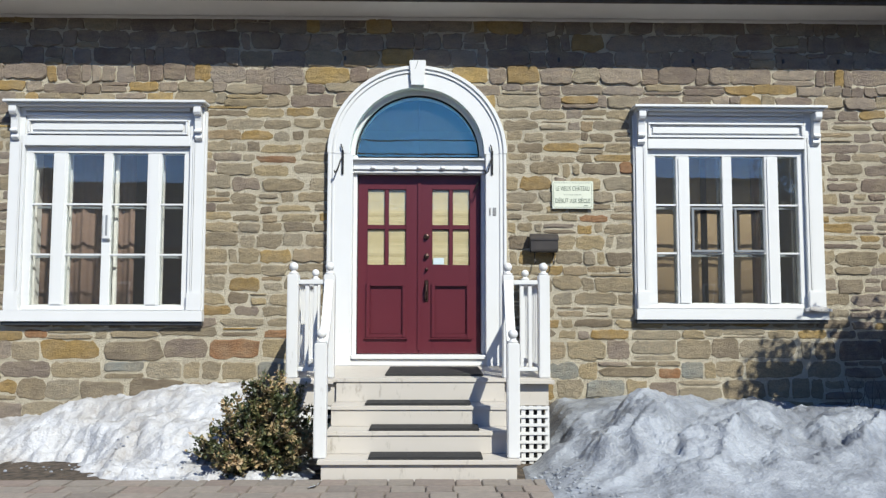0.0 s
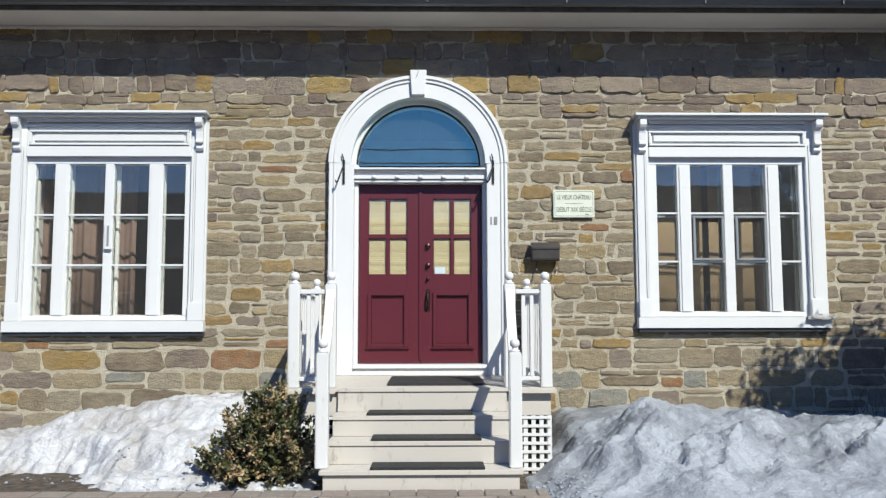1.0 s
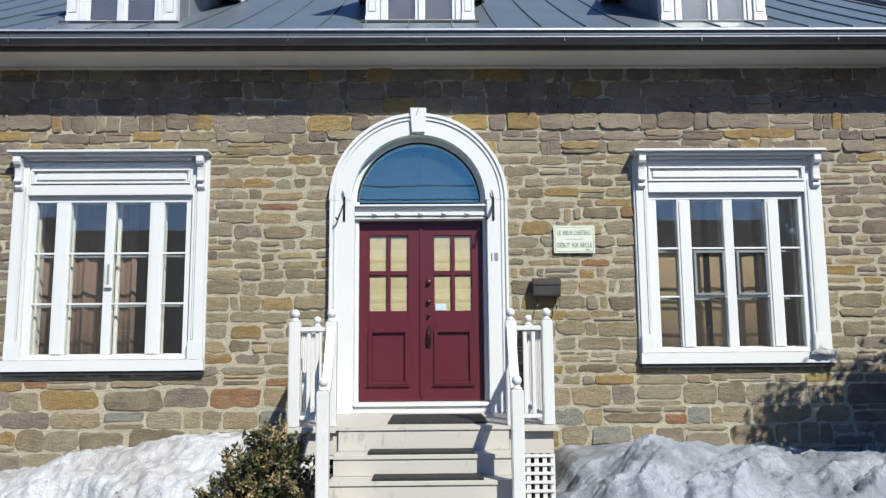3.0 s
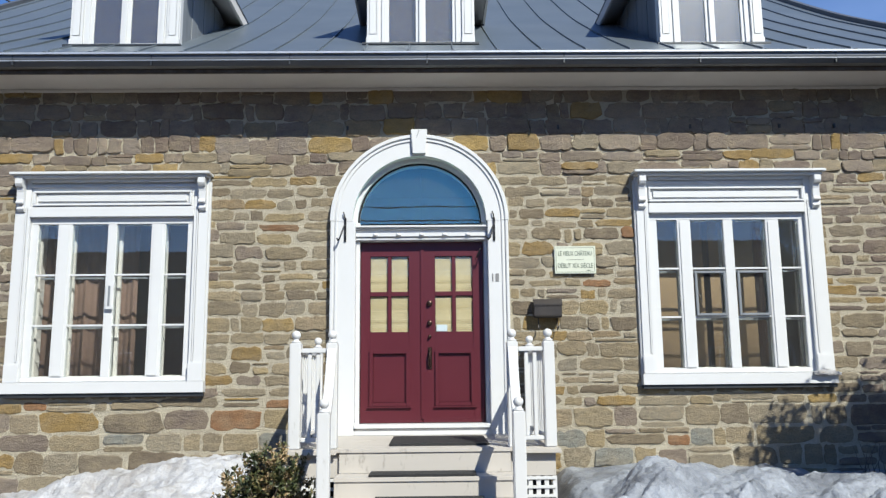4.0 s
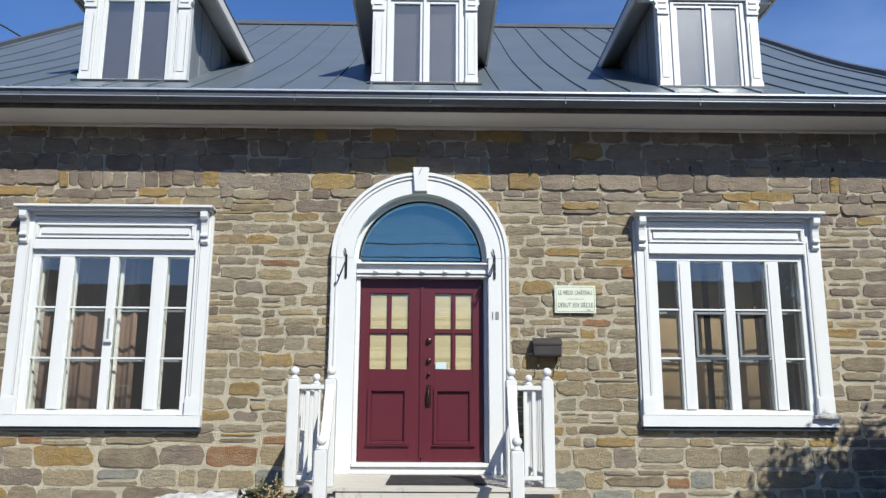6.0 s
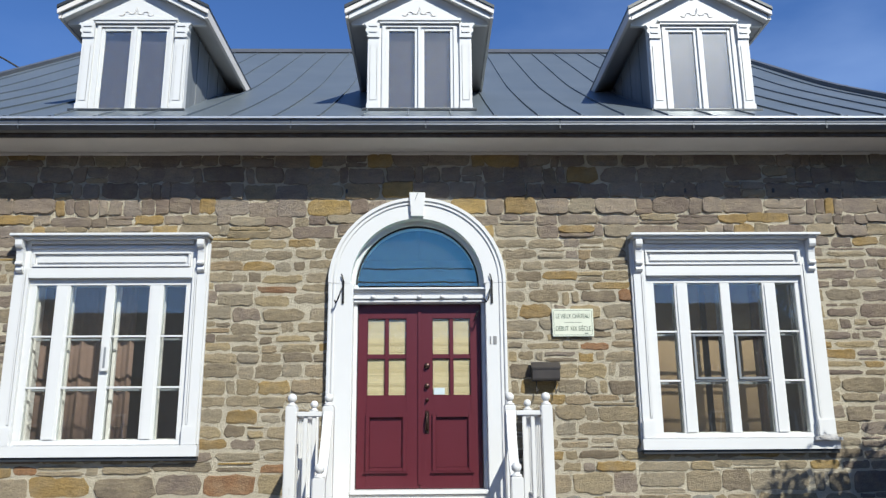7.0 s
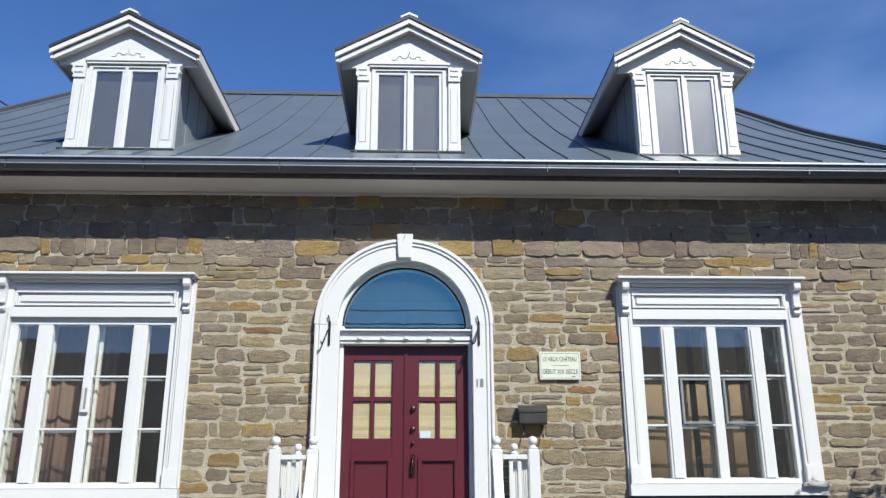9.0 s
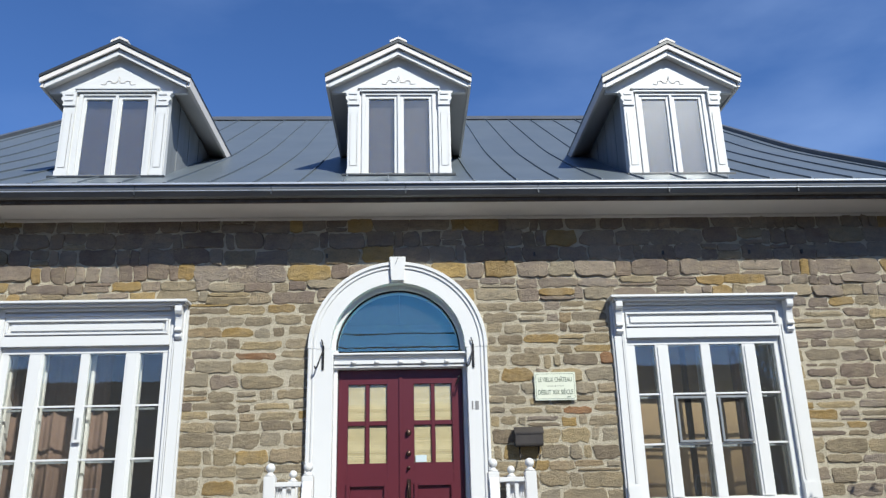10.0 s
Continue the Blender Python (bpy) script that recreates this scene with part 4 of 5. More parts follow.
def plaque():
    p = thing("plaque", "cream enamel plaque with dark green lettering on the stone wall", "sign", (1.752, -0.03, 2.66))
    boxes("plate", PLAQUE, p, (-0.236, 0.236, -0.012, 0.0, -0.16, 0.16), bevel=0.005)
    bm = bmesh.new()
    for x0, x1, z0, z1 in ((-0.2, 0.2, 0.138, 0.142), (-0.2, 0.2, -0.142, -0.138), (-0.22, -0.216, -0.12, 0.12), (0.216, 0.22, -0.12, 0.12)):
        box(bm, x0, x1, -0.0135, -0.012, z0, z1)
    for sx in (-1, 1):
        for sz in (-1, 1):
            tube(bm, [(sx * (0.2 + 0.018 * math.sin(a)), -0.0125, sz * (0.12 + 0.02 * math.cos(a))) for a in (0, 0.4, 0.8, 1.2, 1.57)], 0.002, 5)
    part("border", bm, PLAQUEINK, p)
    lettering("LE VIEUX CHÂTEAU", 0.075, 0.385, (0, -0.0135, 0.072), PLAQUEINK, p)
    lettering("DÉBUT XIX SIÈCLE", 0.075, 0.40, (0, -0.0135, -0.07), PLAQUEINK, p)
    for name, x0, x1, z0, z1 in (("rule", -0.10, -0.012, 0.0, 0.004), ("rule", 0.012, 0.10, 0.0, 0.004), ("dot", -0.006, 0.006, -0.004, 0.008), ("mark", 0.13, 0.17, -0.128, -0.118)):
        boxes(name, PLAQUEINK, p, (x0, x1, -0.0135, -0.012, z0, z1), bevel=0)
    boxes("spacer", IRON, p, (-0.1, 0.1, 0.0, 0.03, -0.08, 0.08), bevel=0)


plaque()


def letter_box():
    m = thing("letter_box", "black enamelled wall letter box with two newspaper hooks", "letter box", (1.41, -0.03, 2.1))
    bm = bmesh.new()
    prism_x(bm, [(0, -0.1), (-0.1, -0.1), (-0.115, -0.08), (-0.115, 0.05), (-0.07, 0.1), (0, 0.115)], -0.155, 0.155)
    part("body", bm, MAILBLACK, m, "", 0.006)
    bm = bmesh.new()
    prism_x(bm, [(0, 0.118), (-0.074, 0.103), (-0.124, 0.05), (-0.124, 0.03), (-0.118, 0.03), (-0.117, 0.05), (-0.07, 0.101)], -0.162, 0.162)
    part("lid", bm, MAILBLACK, m, "", 0.002)
    for x in (-0.1, 0.11):
        bm = bmesh.new()
        tube(bm, [(x, -0.02, -0.095), (x, -0.025, -0.2), (x, -0.05, -0.235), (x, -0.085, -0.225), (x + 0.01, -0.1, -0.19)], 0.007, 6)
        part("newspaper_hook", bm, MAILBLACK, m, smooth=True)
    boxes("wall_plate", MAILBLACK, m, (-0.12, 0.12, 0.0, 0.03, -0.08, 0.09), bevel=0)


letter_box()


def number_bars():
    n = thing("house_number", "small grey metal house number on the casing", "number", (0.835, -0.086, 2.46))
    for x, w in ((-0.033, 0.014), (0.018, 0.038)):
        boxes("numeral", GREYINK, n, (x - w / 2, x + w / 2, -0.006, 0, -0.045, 0.045), bevel=0.002)


number_bars()


# ---- entrance stairs ----


def stairs():
    s = thing("entrance_stairs", "cream painted wooden entrance steps with landing and lattice sides", "stairs", (STAIR_X, 0, 0))
    # landing of boards
    n = 9
    for i in range(n):
        y0 = LAND_Y + (-0.02 - LAND_Y) * i / n
        y1 = LAND_Y + (-0.02 - LAND_Y) * (i + 1) / n - 0.006
        boxes("landing_board", STEP, s, (-1.24, 1.22, y0, y1, LAND_Z - 0.035, LAND_Z), bevel=0.004)
    levels = ((-2.42, 0.14, 0.83), (-2.15, 0.33, 0.80), (-1.88, 0.51, 0.79))
    nxt = levels[1:] + ((LAND_Y, LAND_Z, 0.78),)
    for (y, z, hw), (yn, zn, hn) in zip(levels, nxt):
        boxes("tread", STEP, s, (-hw, hw, y, yn + 0.014, z - 0.04, z), bevel=0.006)
        boxes("riser", STEP, s, (-hn + 0.003, hn - 0.003, yn + 0.014, yn + 0.036, z, zn - 0.035), bevel=0.002)
    boxes("riser", STEP, s, (-0.80, 0.80, -2.39, -2.36, GROUND, 0.103), bevel=0.003)
    for sx in (-1, 1):
        bm = bmesh.new()
        prism_x(bm, [(-2.36, GROUND), (-2.36, 0.1), (-2.1, 0.1), (-2.1, 0.29), (-1.83, 0.29), (-1.83, 0.465), (LAND_Y + 0.06, 0.465), (LAND_Y + 0.06, GROUND)], *sorted((sx * 0.745, sx * 0.773)))
        part("stringer", bm, STEP, s)
        # outer fascia of the landing
        boxes("fascia_board", STEP, s, (*sorted((sx * 0.78, sx * 1.19)), LAND_Y + 0.05, LAND_Y + 0.08, 0.47, 0.677), bevel=0.003)
        boxes("fascia_cap", STEP, s, (*sorted((sx * 0.8, sx * 1.235)), LAND_Y - 0.025, LAND_Y - 0.001, 0.675, 0.712), bevel=0.004)
        boxes("side_fascia", STEP, s, (*sorted((sx * 1.165, sx * 1.19)), LAND_Y + 0.081, -0.02, 0.47, 0.677), bevel=0.003)
        # black sheet added behind the lattice for the dark under the landing
        boxes("dark_backing", IRON, s, (*sorted((sx * 0.80, sx * 1.16)), LAND_Y + 0.15, LAND_Y + 0.16, GROUND, 0.46), bevel=0)
        # square lattice: uprights and bars
        for y in (LAND_Y + 0.05,):
            for i in range(5):
                x = sx * (0.88 + 0.074 * i)
                boxes("lattice_slat", RAILWHITE, s, (x - 0.02, x + 0.02, y, y + 0.012, GROUND, 0.468), bevel=0.002)
            for k in range(7):
                z = 0.45 - 0.078 * k
                boxes("lattice_slat", RAILWHITE, s, (*sorted((sx * 0.82, sx * 1.185)), y - 0.012, y, z - 0.014, z + 0.014), bevel=0.002)
    return s


stairs()


def newel(x, y, z0, z1, ball, label, w=0.052):
    p = thing("newel_post", label, "post", (x, y, z0), "posts of the entrance railing")
    h = z1 - z0
    boxes("shaft", RAILWHITE, p, (-w, w, -w, w, 0, h), bevel=0.008)
    bm = bmesh.new()
    r = ball
    prof = [(0.042, 0), (0.046, 0.012), (0.026, 0.022), (0.024, 0.034)] + [(max(r * math.sin(a), 0.004), 0.034 + r * 0.92 - r * math.cos(a)) for a in [0.45 + (math.pi - 0.5) * i / 9 for i in range(10)]]
    lathe(bm, prof, 18, (0, 0, h))
    part("ball_finial", bm, RAILWHITE, p, "turned white ball finial", smooth=True)


def railing():
    for sx in (-1, 1):
        ox, nx = STAIR_X + sx * 1.172 - 0.02, STAIR_X + sx * 0.835 - 0.02
        newel(ox, -1.53, LAND_Z, 1.685, 0.042, "tall white square post with a ball finial on the landing")
        newel(nx, -1.53, LAND_Z, 1.685, 0.042, "tall white square post with a ball finial at the stair head")
        newel(ox, -0.12, LAND_Z, 1.685, 0.042, "white square post with a ball finial against the house wall")
        lx = STAIR_X + sx * 0.80 - 0.02
        newel(lx, -2.3, 0.14, 1.085, 0.042, "white square post with a ball finial at the stair foot")
        # guard facing the street
        a, b = sorted((ox - sx * 0.052, nx + sx * 0.052))
        g = thing("guard_rail", "white wooden guard rail with square balusters facing the street", "railing", (0, -1.53, LAND_Z), "guard rails")
        boxes("top_rail", RAILWHITE, g, (a, b, -0.035, 0.035, 0.865, 0.91), bevel=0.006)
        boxes("bottom_rail", RAILWHITE, g, (a, b, -0.025, 0.025, 0.06, 0.10), bevel=0.006)
        for i in range(2):
            x = a + (b - a) * (i + 1) / 3
            boxes("baluster", RAILWHITE, g, (x - 0.018, x + 0.018, -0.018, 0.018, 0.10, 0.865), bevel=0.004)
        # guard along the side
        g = thing("guard_rail", "white wooden guard rail with square balusters along the landing", "railing", (ox, 0, LAND_Z), "guard rails")
        boxes("top_rail", RAILWHITE, g, (-0.035, 0.035, -1.478, -0.172, 0.865, 0.91), bevel=0.006)
        boxes("bottom_rail", RAILWHITE, g, (-0.025, 0.025, -1.478, -0.172, 0.06, 0.10), bevel=0.006)
        for i in range(9):
            y = -1.478 + 1.306 * (i + 1) / 10
            boxes("baluster", RAILWHITE, g, (-0.018, 0.018, y - 0.018, y + 0.018, 0.10, 0.865), bevel=0.004)
        # sloping stair rail with an eased upper end
        g = thing("stair_rail", "white sloping wooden stair handrail between two posts", "railing", (0, 0, 0), "stair rails")
        for name, z_hi, z_lo, t in (("handrail", 1.60, 1.02, 0.075),):
            bm = bmesh.new()
            n = 8
            line = []
            for i in range(n + 1):
                f = i / n
                ease = 0.10 * math.sin(math.pi * f)
                line.append((nx + (lx - nx) * f, -1.582 - f * (2.248 - 1.582), z_hi + (z_lo - z_hi) * f - ease))
            w = 0.042
            rings = [[bm.verts.new((x + dx, y, z + dz)) for dx, dz in ((-w, -t / 2), (w, -t / 2), (w, t / 2), (-w, t / 2))] for x, y, z in line]
            for p, q in zip(rings, rings[1:]):
                for k in range(4):
                    bm.faces.new((p[k], p[(k + 1) % 4], q[(k + 1) % 4], q[k]))
            bm.faces.new(rings[0][::-1])
            bm.faces.new(rings[-1])
            part(name, bm, RAILWHITE, g, "", 0.004)


railing()


def mat_on(name, x0, x1, y0, y1, z, label):
    bm = bmesh.new()
    box(bm, x0, x1, y0, y1, z, z + 0.022)
    bmesh.ops.bevel(bm, geom=list(bm.edges), offset=0.004, segments=2, affect="EDGES")
    tagged(part(name, bm, RUBBER), label, "mat", group="black mats of the entrance")


mat_on("doormat", -0.30, 0.64, -1.36, -0.42, LAND_Z, "black ribbed rubber doormat on the landing")
mat_on("stair_mat", -0.45, 0.49, -1.86, -1.60, 0.51, "black ribbed rubber mat on a wooden step")
mat_on("stair_mat", -0.39, 0.55, -2.13, -1.88, 0.33, "black ribbed rubber mat on a wooden step")
mat_on("stair_mat", -0.375, 0.56, -2.40, -2.15, 0.14, "black ribbed rubber mat on the lowest wooden step")


# ---- snow ----
def bumpy(x, y, f, seed=0.0):
    return noise.fractal(Vector((x * f, y * f, seed)), 0.9, 2.1, 5)


def lerp_line(x, pts):
    for (xa, za), (xb, zb) in zip(pts, pts[1:]):
        if x <= xb:
            t = max(0.0, (x - xa) / (xb - xa))
            t = t * t * (3 - 2 * t)
            return za + (zb - za) * t
    return pts[-1][1]


def snow_bank(name, xs, ys, height, mat, label):
    nx, ny = int((xs[1] - xs[0]) / 0.02), int((ys[1] - ys[0]) / 0.02)
    co = []
    for j in range(ny + 1):
        for i in range(nx + 1):
            x, y = xs[0] + (xs[1] - xs[0]) * i / nx, ys[0] + (ys[1] - ys[0]) * j / ny
            co.append((x, y, height(x, y)))
    faces = []
    for j in range(ny):
        for i in range(nx):
            k = j * (nx + 1) + i
            q = (k, k + 1, k + nx + 2, k + nx + 1)
            if max(co[v][2] for v in q) > -0.075:
                faces.append(q)
    # one heap: the patches that melted loose are left out
    root = list(range(len(co)))

    def top_of(v):
        while root[v] != v:
            root[v] = root[root[v]]
            v = root[v]
        return v

    for q in faces:
        for v in q[1:]:
            root[top_of(v)] = top_of(q[0])
    count = collections.Counter(top_of(q[0]) for q in faces)
    heap = count.most_common(1)[0][0]
    faces = [q for q in faces if top_of(q[0]) == heap]
    me = bpy.data.meshes.new(name)
    me.from_pydata(co, [], faces)
    for f in me.polygons:
        f.use_smooth = True
    me.materials.append(mat)
    return tagged(new(name, me), label, "snow", kind="stuff")


def left_bank(x, y):
    crest = lerp_line(x, [(-6.5, 0.05), (-5.0, 0.12), (-4.2, 0.19), (-3.3, 0.40), (-2.5, 0.525), (-1.8, 0.535), (-1.35, 0.38), (-1.0, 0.0), (-0.7, -0.2)])
    front = lerp_line(x, [(-6.5, -1.5), (-3.3, -1.45), (-2.6, -2.05), (-2.3, -2.32), (-1.7, -2.36), (-1.0, -2.3)])
    front += 0.20 * bumpy(x, y, 2.2, 7.0) + 0.13 * bumpy(x, y, 7.0, 2.0)
    u = (y - front) / (-0.8 - front)
    p = lerp_line(u, [(-0.4, -0.35), (0.0, 0.0), (0.12, 0.13), (0.55, 0.62), (1.0, 1.0), (1.6, 0.94)])
    n = bumpy(x, y, 1.6, 3.0) * 0.06 + bumpy(x, y, 5.0, 8.0) * 0.022 + (noise.voronoi(Vector((x * 0.8 + 0.2 * bumpy(x, y, 2.0, 4.0), y, 0)) * 4.0)[0][0] ** 2 - 0.2) * 0.06 + (noise.voronoi(Vector((x * 0.7, y + 0.1 * bumpy(x, y, 3.0, 4.0), 3)) * 11.0)[0][0] ** 2 - 0.2) * 0.03 + bumpy(x, y, 14.0, 1.0) * 0.016
    return -0.06 + (crest + 0.06) * p + n * min(1.0, max(0.4, p * 1.6))


def right_bank(x, y):
    near = lerp_line(x, [(0.75, -0.3), (1.0, -0.04), (1.3, 0.2), (1.65, 0.37), (2.05, 0.53), (2.5, 0.51), (3.4, 0.45), (4.4, 0.40), (6.5, 0.35)])
    far = lerp_line(x, [(0.9, -0.2), (1.25, 0.12), (1.6, 0.36), (2.3, 0.40), (3.2, 0.37), (5.0, 0.29), (6.5, 0.25)])
    p = lerp_line(y, [(-3.9, -0.3), (-3.5, 0.0), (-2.9, 0.34), (-2.3, 0.68), (-1.7, 1.0), (-1.2, 0.98), (-0.9, 0.9)])
    t = min(1.0, max(0.0, (y + 1.5) / 0.9))
    z = near * p * (1 - t) + far * t
    q = Vector((x + 0.25 * bumpy(x, y, 1.5, 6.0), y + 0.25 * bumpy(x, y, 1.5, 9.0), 0.3 * z))
    q = Vector((q.x * 1.25 + 0.5 * q.y, q.y * 0.8 - 0.25 * q.x, q.z))
    dome = [0.3 - noise.voronoi(q * f)[0][0] ** 2 for f in (2.2, 4.6, 9.5, 21.0)]
    lump = bumpy(x, y, 1.7, 5.0) * 0.05 + dome[0] * 0.08 + dome[1] * 0.06 + dome[2] * 0.04 + dome[3] * 0.03 + bumpy(x, y, 14.0, 4.0) * 0.018
    # folds left by the shovel and the melt, running down towards the steps
    u, v = (x - y) * 0.71 + 0.15 * bumpy(x, y, 1.2, 2.0), (x + y) * 0.71
    for f, g, depth in ((1.1, 0.35, 0.50), (2.7, 1.0, 0.36), (6.5, 2.6, 0.08), (15.0, 7.0, 0.025)):
        lump += depth * (0.2 - abs(noise.noise(Vector((u * f, v * g, f)))))
    if x < 1.45 and y > -1.75:
        z -= max(0.0, 1.45 - x) * 0.5
    return -0.06 + (z + 0.06) + lump * min(1.0, max(0.0, z * 3.2)) * (1 - 0.75 * t) * (1 - 0.4 * min(1.0, max(0.0, (y + 2.3) / 0.7)))


snow_bank("snow_bank", (-6.6, -0.75), (-2.75, -0.004), left_bank, SNOW, "melting heap of old white snow beside the shrub")
snow_bank("snow_bank", (0.85, 6.4), (-3.9, -0.004), right_bank, GREYSNOW, "lumpy shovelled heap of grimy snow beside the steps, shade in its grey")


def ice_crumbs():
    """Small lumps that the melting heaps leave along their edges."""
    rng = random.Random(31)
    bm = bmesh.new()
    bmesh.ops.create_icosphere(bm, subdivisions=1, radius=1)
    unit, tris = [v.co.copy() for v in bm.verts], [tuple(v.index for v in f.verts) for f in bm.faces]
    bm.free()
    verts, faces = [], []
    for i in range(190):
        if i % 3:
            y = rng.uniform(-3.5, -2.2)
            x = 0.98 + (y + 2.3) * -0.18 + abs(rng.gauss(0, 0.16))
        else:
            x = rng.uniform(-4.6, -1.7)
            y = (-2.3 if x > -2.6 else -1.75) + rng.gauss(0, 0.14)
        r = rng.uniform(0.005, 0.017)
        k, base = len(verts), max(-0.03 if y < -2.42 else -0.06, (right_bank if x > 0 else left_bank)(x, y))
        verts += [(x + c.x * r * rng.uniform(0.8, 1.5), y + c.y * r, base + (c.z * 0.7 + 0.3) * r * rng.uniform(0.7, 1.2)) for c in unit]
        faces += [tuple(k + j for j in t) for t in tris]
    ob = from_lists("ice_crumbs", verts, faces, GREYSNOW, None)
    tagged(ob, "crumbs of grey melting ice along the heaps", "ice", kind="stuff")


def sill_snow():
    bm = bmesh.new()
    bmesh.ops.create_icosphere(bm, subdivisions=3, radius=1)
    for v in bm.verts:
        d = 1 + 0.35 * noise.noise(v.co * 2.3)
        v.co = Vector((v.co.x * 0.15 * d, v.co.y * 0.05 * d - 0.06, max(v.co.z, -0.3) * 0.05 * d))
    bmesh.ops.translate(bm, verts=bm.verts, vec=(4.50, -0.06, 1.348))
    tagged(part("snow_clump", bm, SNOW, smooth=True), "small melting snow clump on the white window sill", "snow")


sill_snow()


# ---- plants ----
def leaf(verts, faces, c, axis, width, length, up):
    side = axis.cross(up).normalized() * width
    k = len(verts)
    fold = axis.cross(side).normalized() * width * 0.35
    verts += [c, c + axis * length * 0.5 + side + fold, c + axis * length, c + axis * length * 0.5 - side + fold]
    faces += [(k, k + 1, k + 2), (k, k + 2, k + 3)]


def from_lists(name, verts, faces, mat, parent):
    me = bpy.data.meshes.new(name)
    me.from_pydata([tuple(v) for v in verts], [], faces)
    me.materials.append(mat)
    ob = new(name, me)
    ob.parent = parent
    return ob


def shrub():
    """Broad low shrub of leafy sprays, uneven, with gaps between them."""
    rng = random.Random(4)
    s = thing("shrub", "low evergreen shrub with olive and winter-browned leaves by the steps", "shrub", (-1.36, -1.98, -0.05))
    bm = bmesh.new()
    verts, faces = [], []
    for i in range(120):
        a = rng.uniform(0, 2 * math.pi)
        tilt = rng.uniform(0.0, 1.42)
        ln = (0.78 - 0.12 * (tilt / 1.4)) * rng.uniform(0.5, 1.04)
        lean = 0.12 if tilt < 0.8 else 0.0
        d = Vector((math.cos(a) * math.sin(tilt) * 0.84 + lean, math.sin(a) * math.sin(tilt) * 0.6, math.cos(tilt)))
        root = Vector((rng.uniform(-0.1, 0.1), rng.uniform(-0.06, 0.06), 0.0))
        pts = [root + d * ln * k / 5 + Vector((rng.uniform(-0.02, 0.02), rng.uniform(-0.02, 0.02), 0.014 * k * (1 - k / 9))) for k in range(6)]
        tube(bm, pts, 0.008, 5, 0.002)
        for k in range(rng.randint(5, 8)):
            f = rng.uniform(0.35, 1.0)
            q = f * 5
            j = min(4, int(q))
            hub = pts[j].lerp(pts[j + 1], q - j)
            sd = (d + Vector((rng.gauss(0, 0.7), rng.gauss(0, 0.6), rng.gauss(0.1, 0.45)))).normalized()
            sl = rng.uniform(0.05, 0.13)
            tube(bm, [hub, hub + sd * sl], 0.003, 4, 0.001)
            for m in range(22):
                p = hub + sd * sl * (m + 1) / 15 + Vector((rng.gauss(0, 0.008), rng.gauss(0, 0.008), rng.gauss(0, 0.008)))
                p.z = max(p.z, 0.02)
                ax = (sd * 0.6 + Vector((rng.gauss(0, 0.6), rng.gauss(0, 0.6), rng.gauss(0.1, 0.5)))).normalized()
                leaf(verts, faces, p, ax, rng.uniform(0.011, 0.018), rng.uniform(0.03, 0.055), Vector((rng.gauss(0, 0.5), rng.gauss(0, 0.5), 1)).normalized())
    part("branching", bm, BARK, s, "thin brown stems")
    from_lists("crown", verts, faces, BUSHLEAF, s)


ice_crumbs()

shrub()


def twigs():
    rng = random.Random(8)
    bm = bmesh.new()
    for i in range(16):
        x = 4.85 + rng.uniform(-0.25, 0.25)
        p = Vector((x, -0.35 + rng.uniform(-0.1, 0.1), 0.2))
        pts = [p]
        d = Vector((rng.gauss(0, 0.35), rng.gauss(0, 0.2), 1))
        for k in range(6):
            d = d + Vector((rng.gauss(0, 0.15), rng.gauss(0, 0.1), 0))
            pts.append(pts[-1] + d.normalized() * rng.uniform(0.05, 0.1))
        tube(bm, pts, 0.005, 5, 0.0015)
    tagged(part("bare_shrub", bm, BARK), "leafless dark twigs sticking out of the snow", "shrub")


twigs()


def street_tree():
    """Evergreen beside the house whose crown shades the wall's end."""
    rng = random.Random(11)
    t = thing("tree", "dense evergreen tree standing in the front garden", "tree", (7.36, -3.0, -0.1))
    bm = bmesh.new()
    tube(bm, [(0, 0, 0), (0.03, 0, 1.2), (-0.02, 0.02, 2.6), (0.02, 0, 3.4), (0, 0, 4.1)], 0.16, 10, 0.03)
    verts, faces = [], []
    for i in range(260):
        z = rng.uniform(1.95, 4.1)
        reach = 2.35 * math.sqrt(max(0.05, 1 - ((z - 2.95) / 1.35) ** 2)) * rng.choice((0.5, 0.7, 0.85, 0.95, 1.0, 1.05))
        a = rng.uniform(0, 2 * math.pi)
        d = Vector((math.cos(a), 0.25 * math.sin(a), 0.12))
        tube(bm, [Vector((0, 0, z - 0.3)), Vector((0, 0, z - 0.1)) + d * reach * 0.5, Vector((0, 0, z)) + d * reach], 0.022, 5, 0.004)
        for k in range(170):
            f = rng.uniform(0.15, 1.02)
            p = Vector((0, 0, z - 0.1 * (1 - f))) + d * reach * f + Vector((rng.gauss(0, 0.1), rng.gauss(0, 0.12), rng.gauss(0, 0.08)))
            leaf(verts, faces, p, Vector((rng.gauss(0, 1), rng.gauss(0, 1), rng.gauss(0, 0.6))).normalized(), rng.uniform(0.018, 0.032), rng.uniform(0.07, 0.12), Vector((0.2, 0.1, 1)))
    part("trunk", bm, BARK, t)
    from_lists("crown", verts, faces, TREELEAF, t)


street_tree()


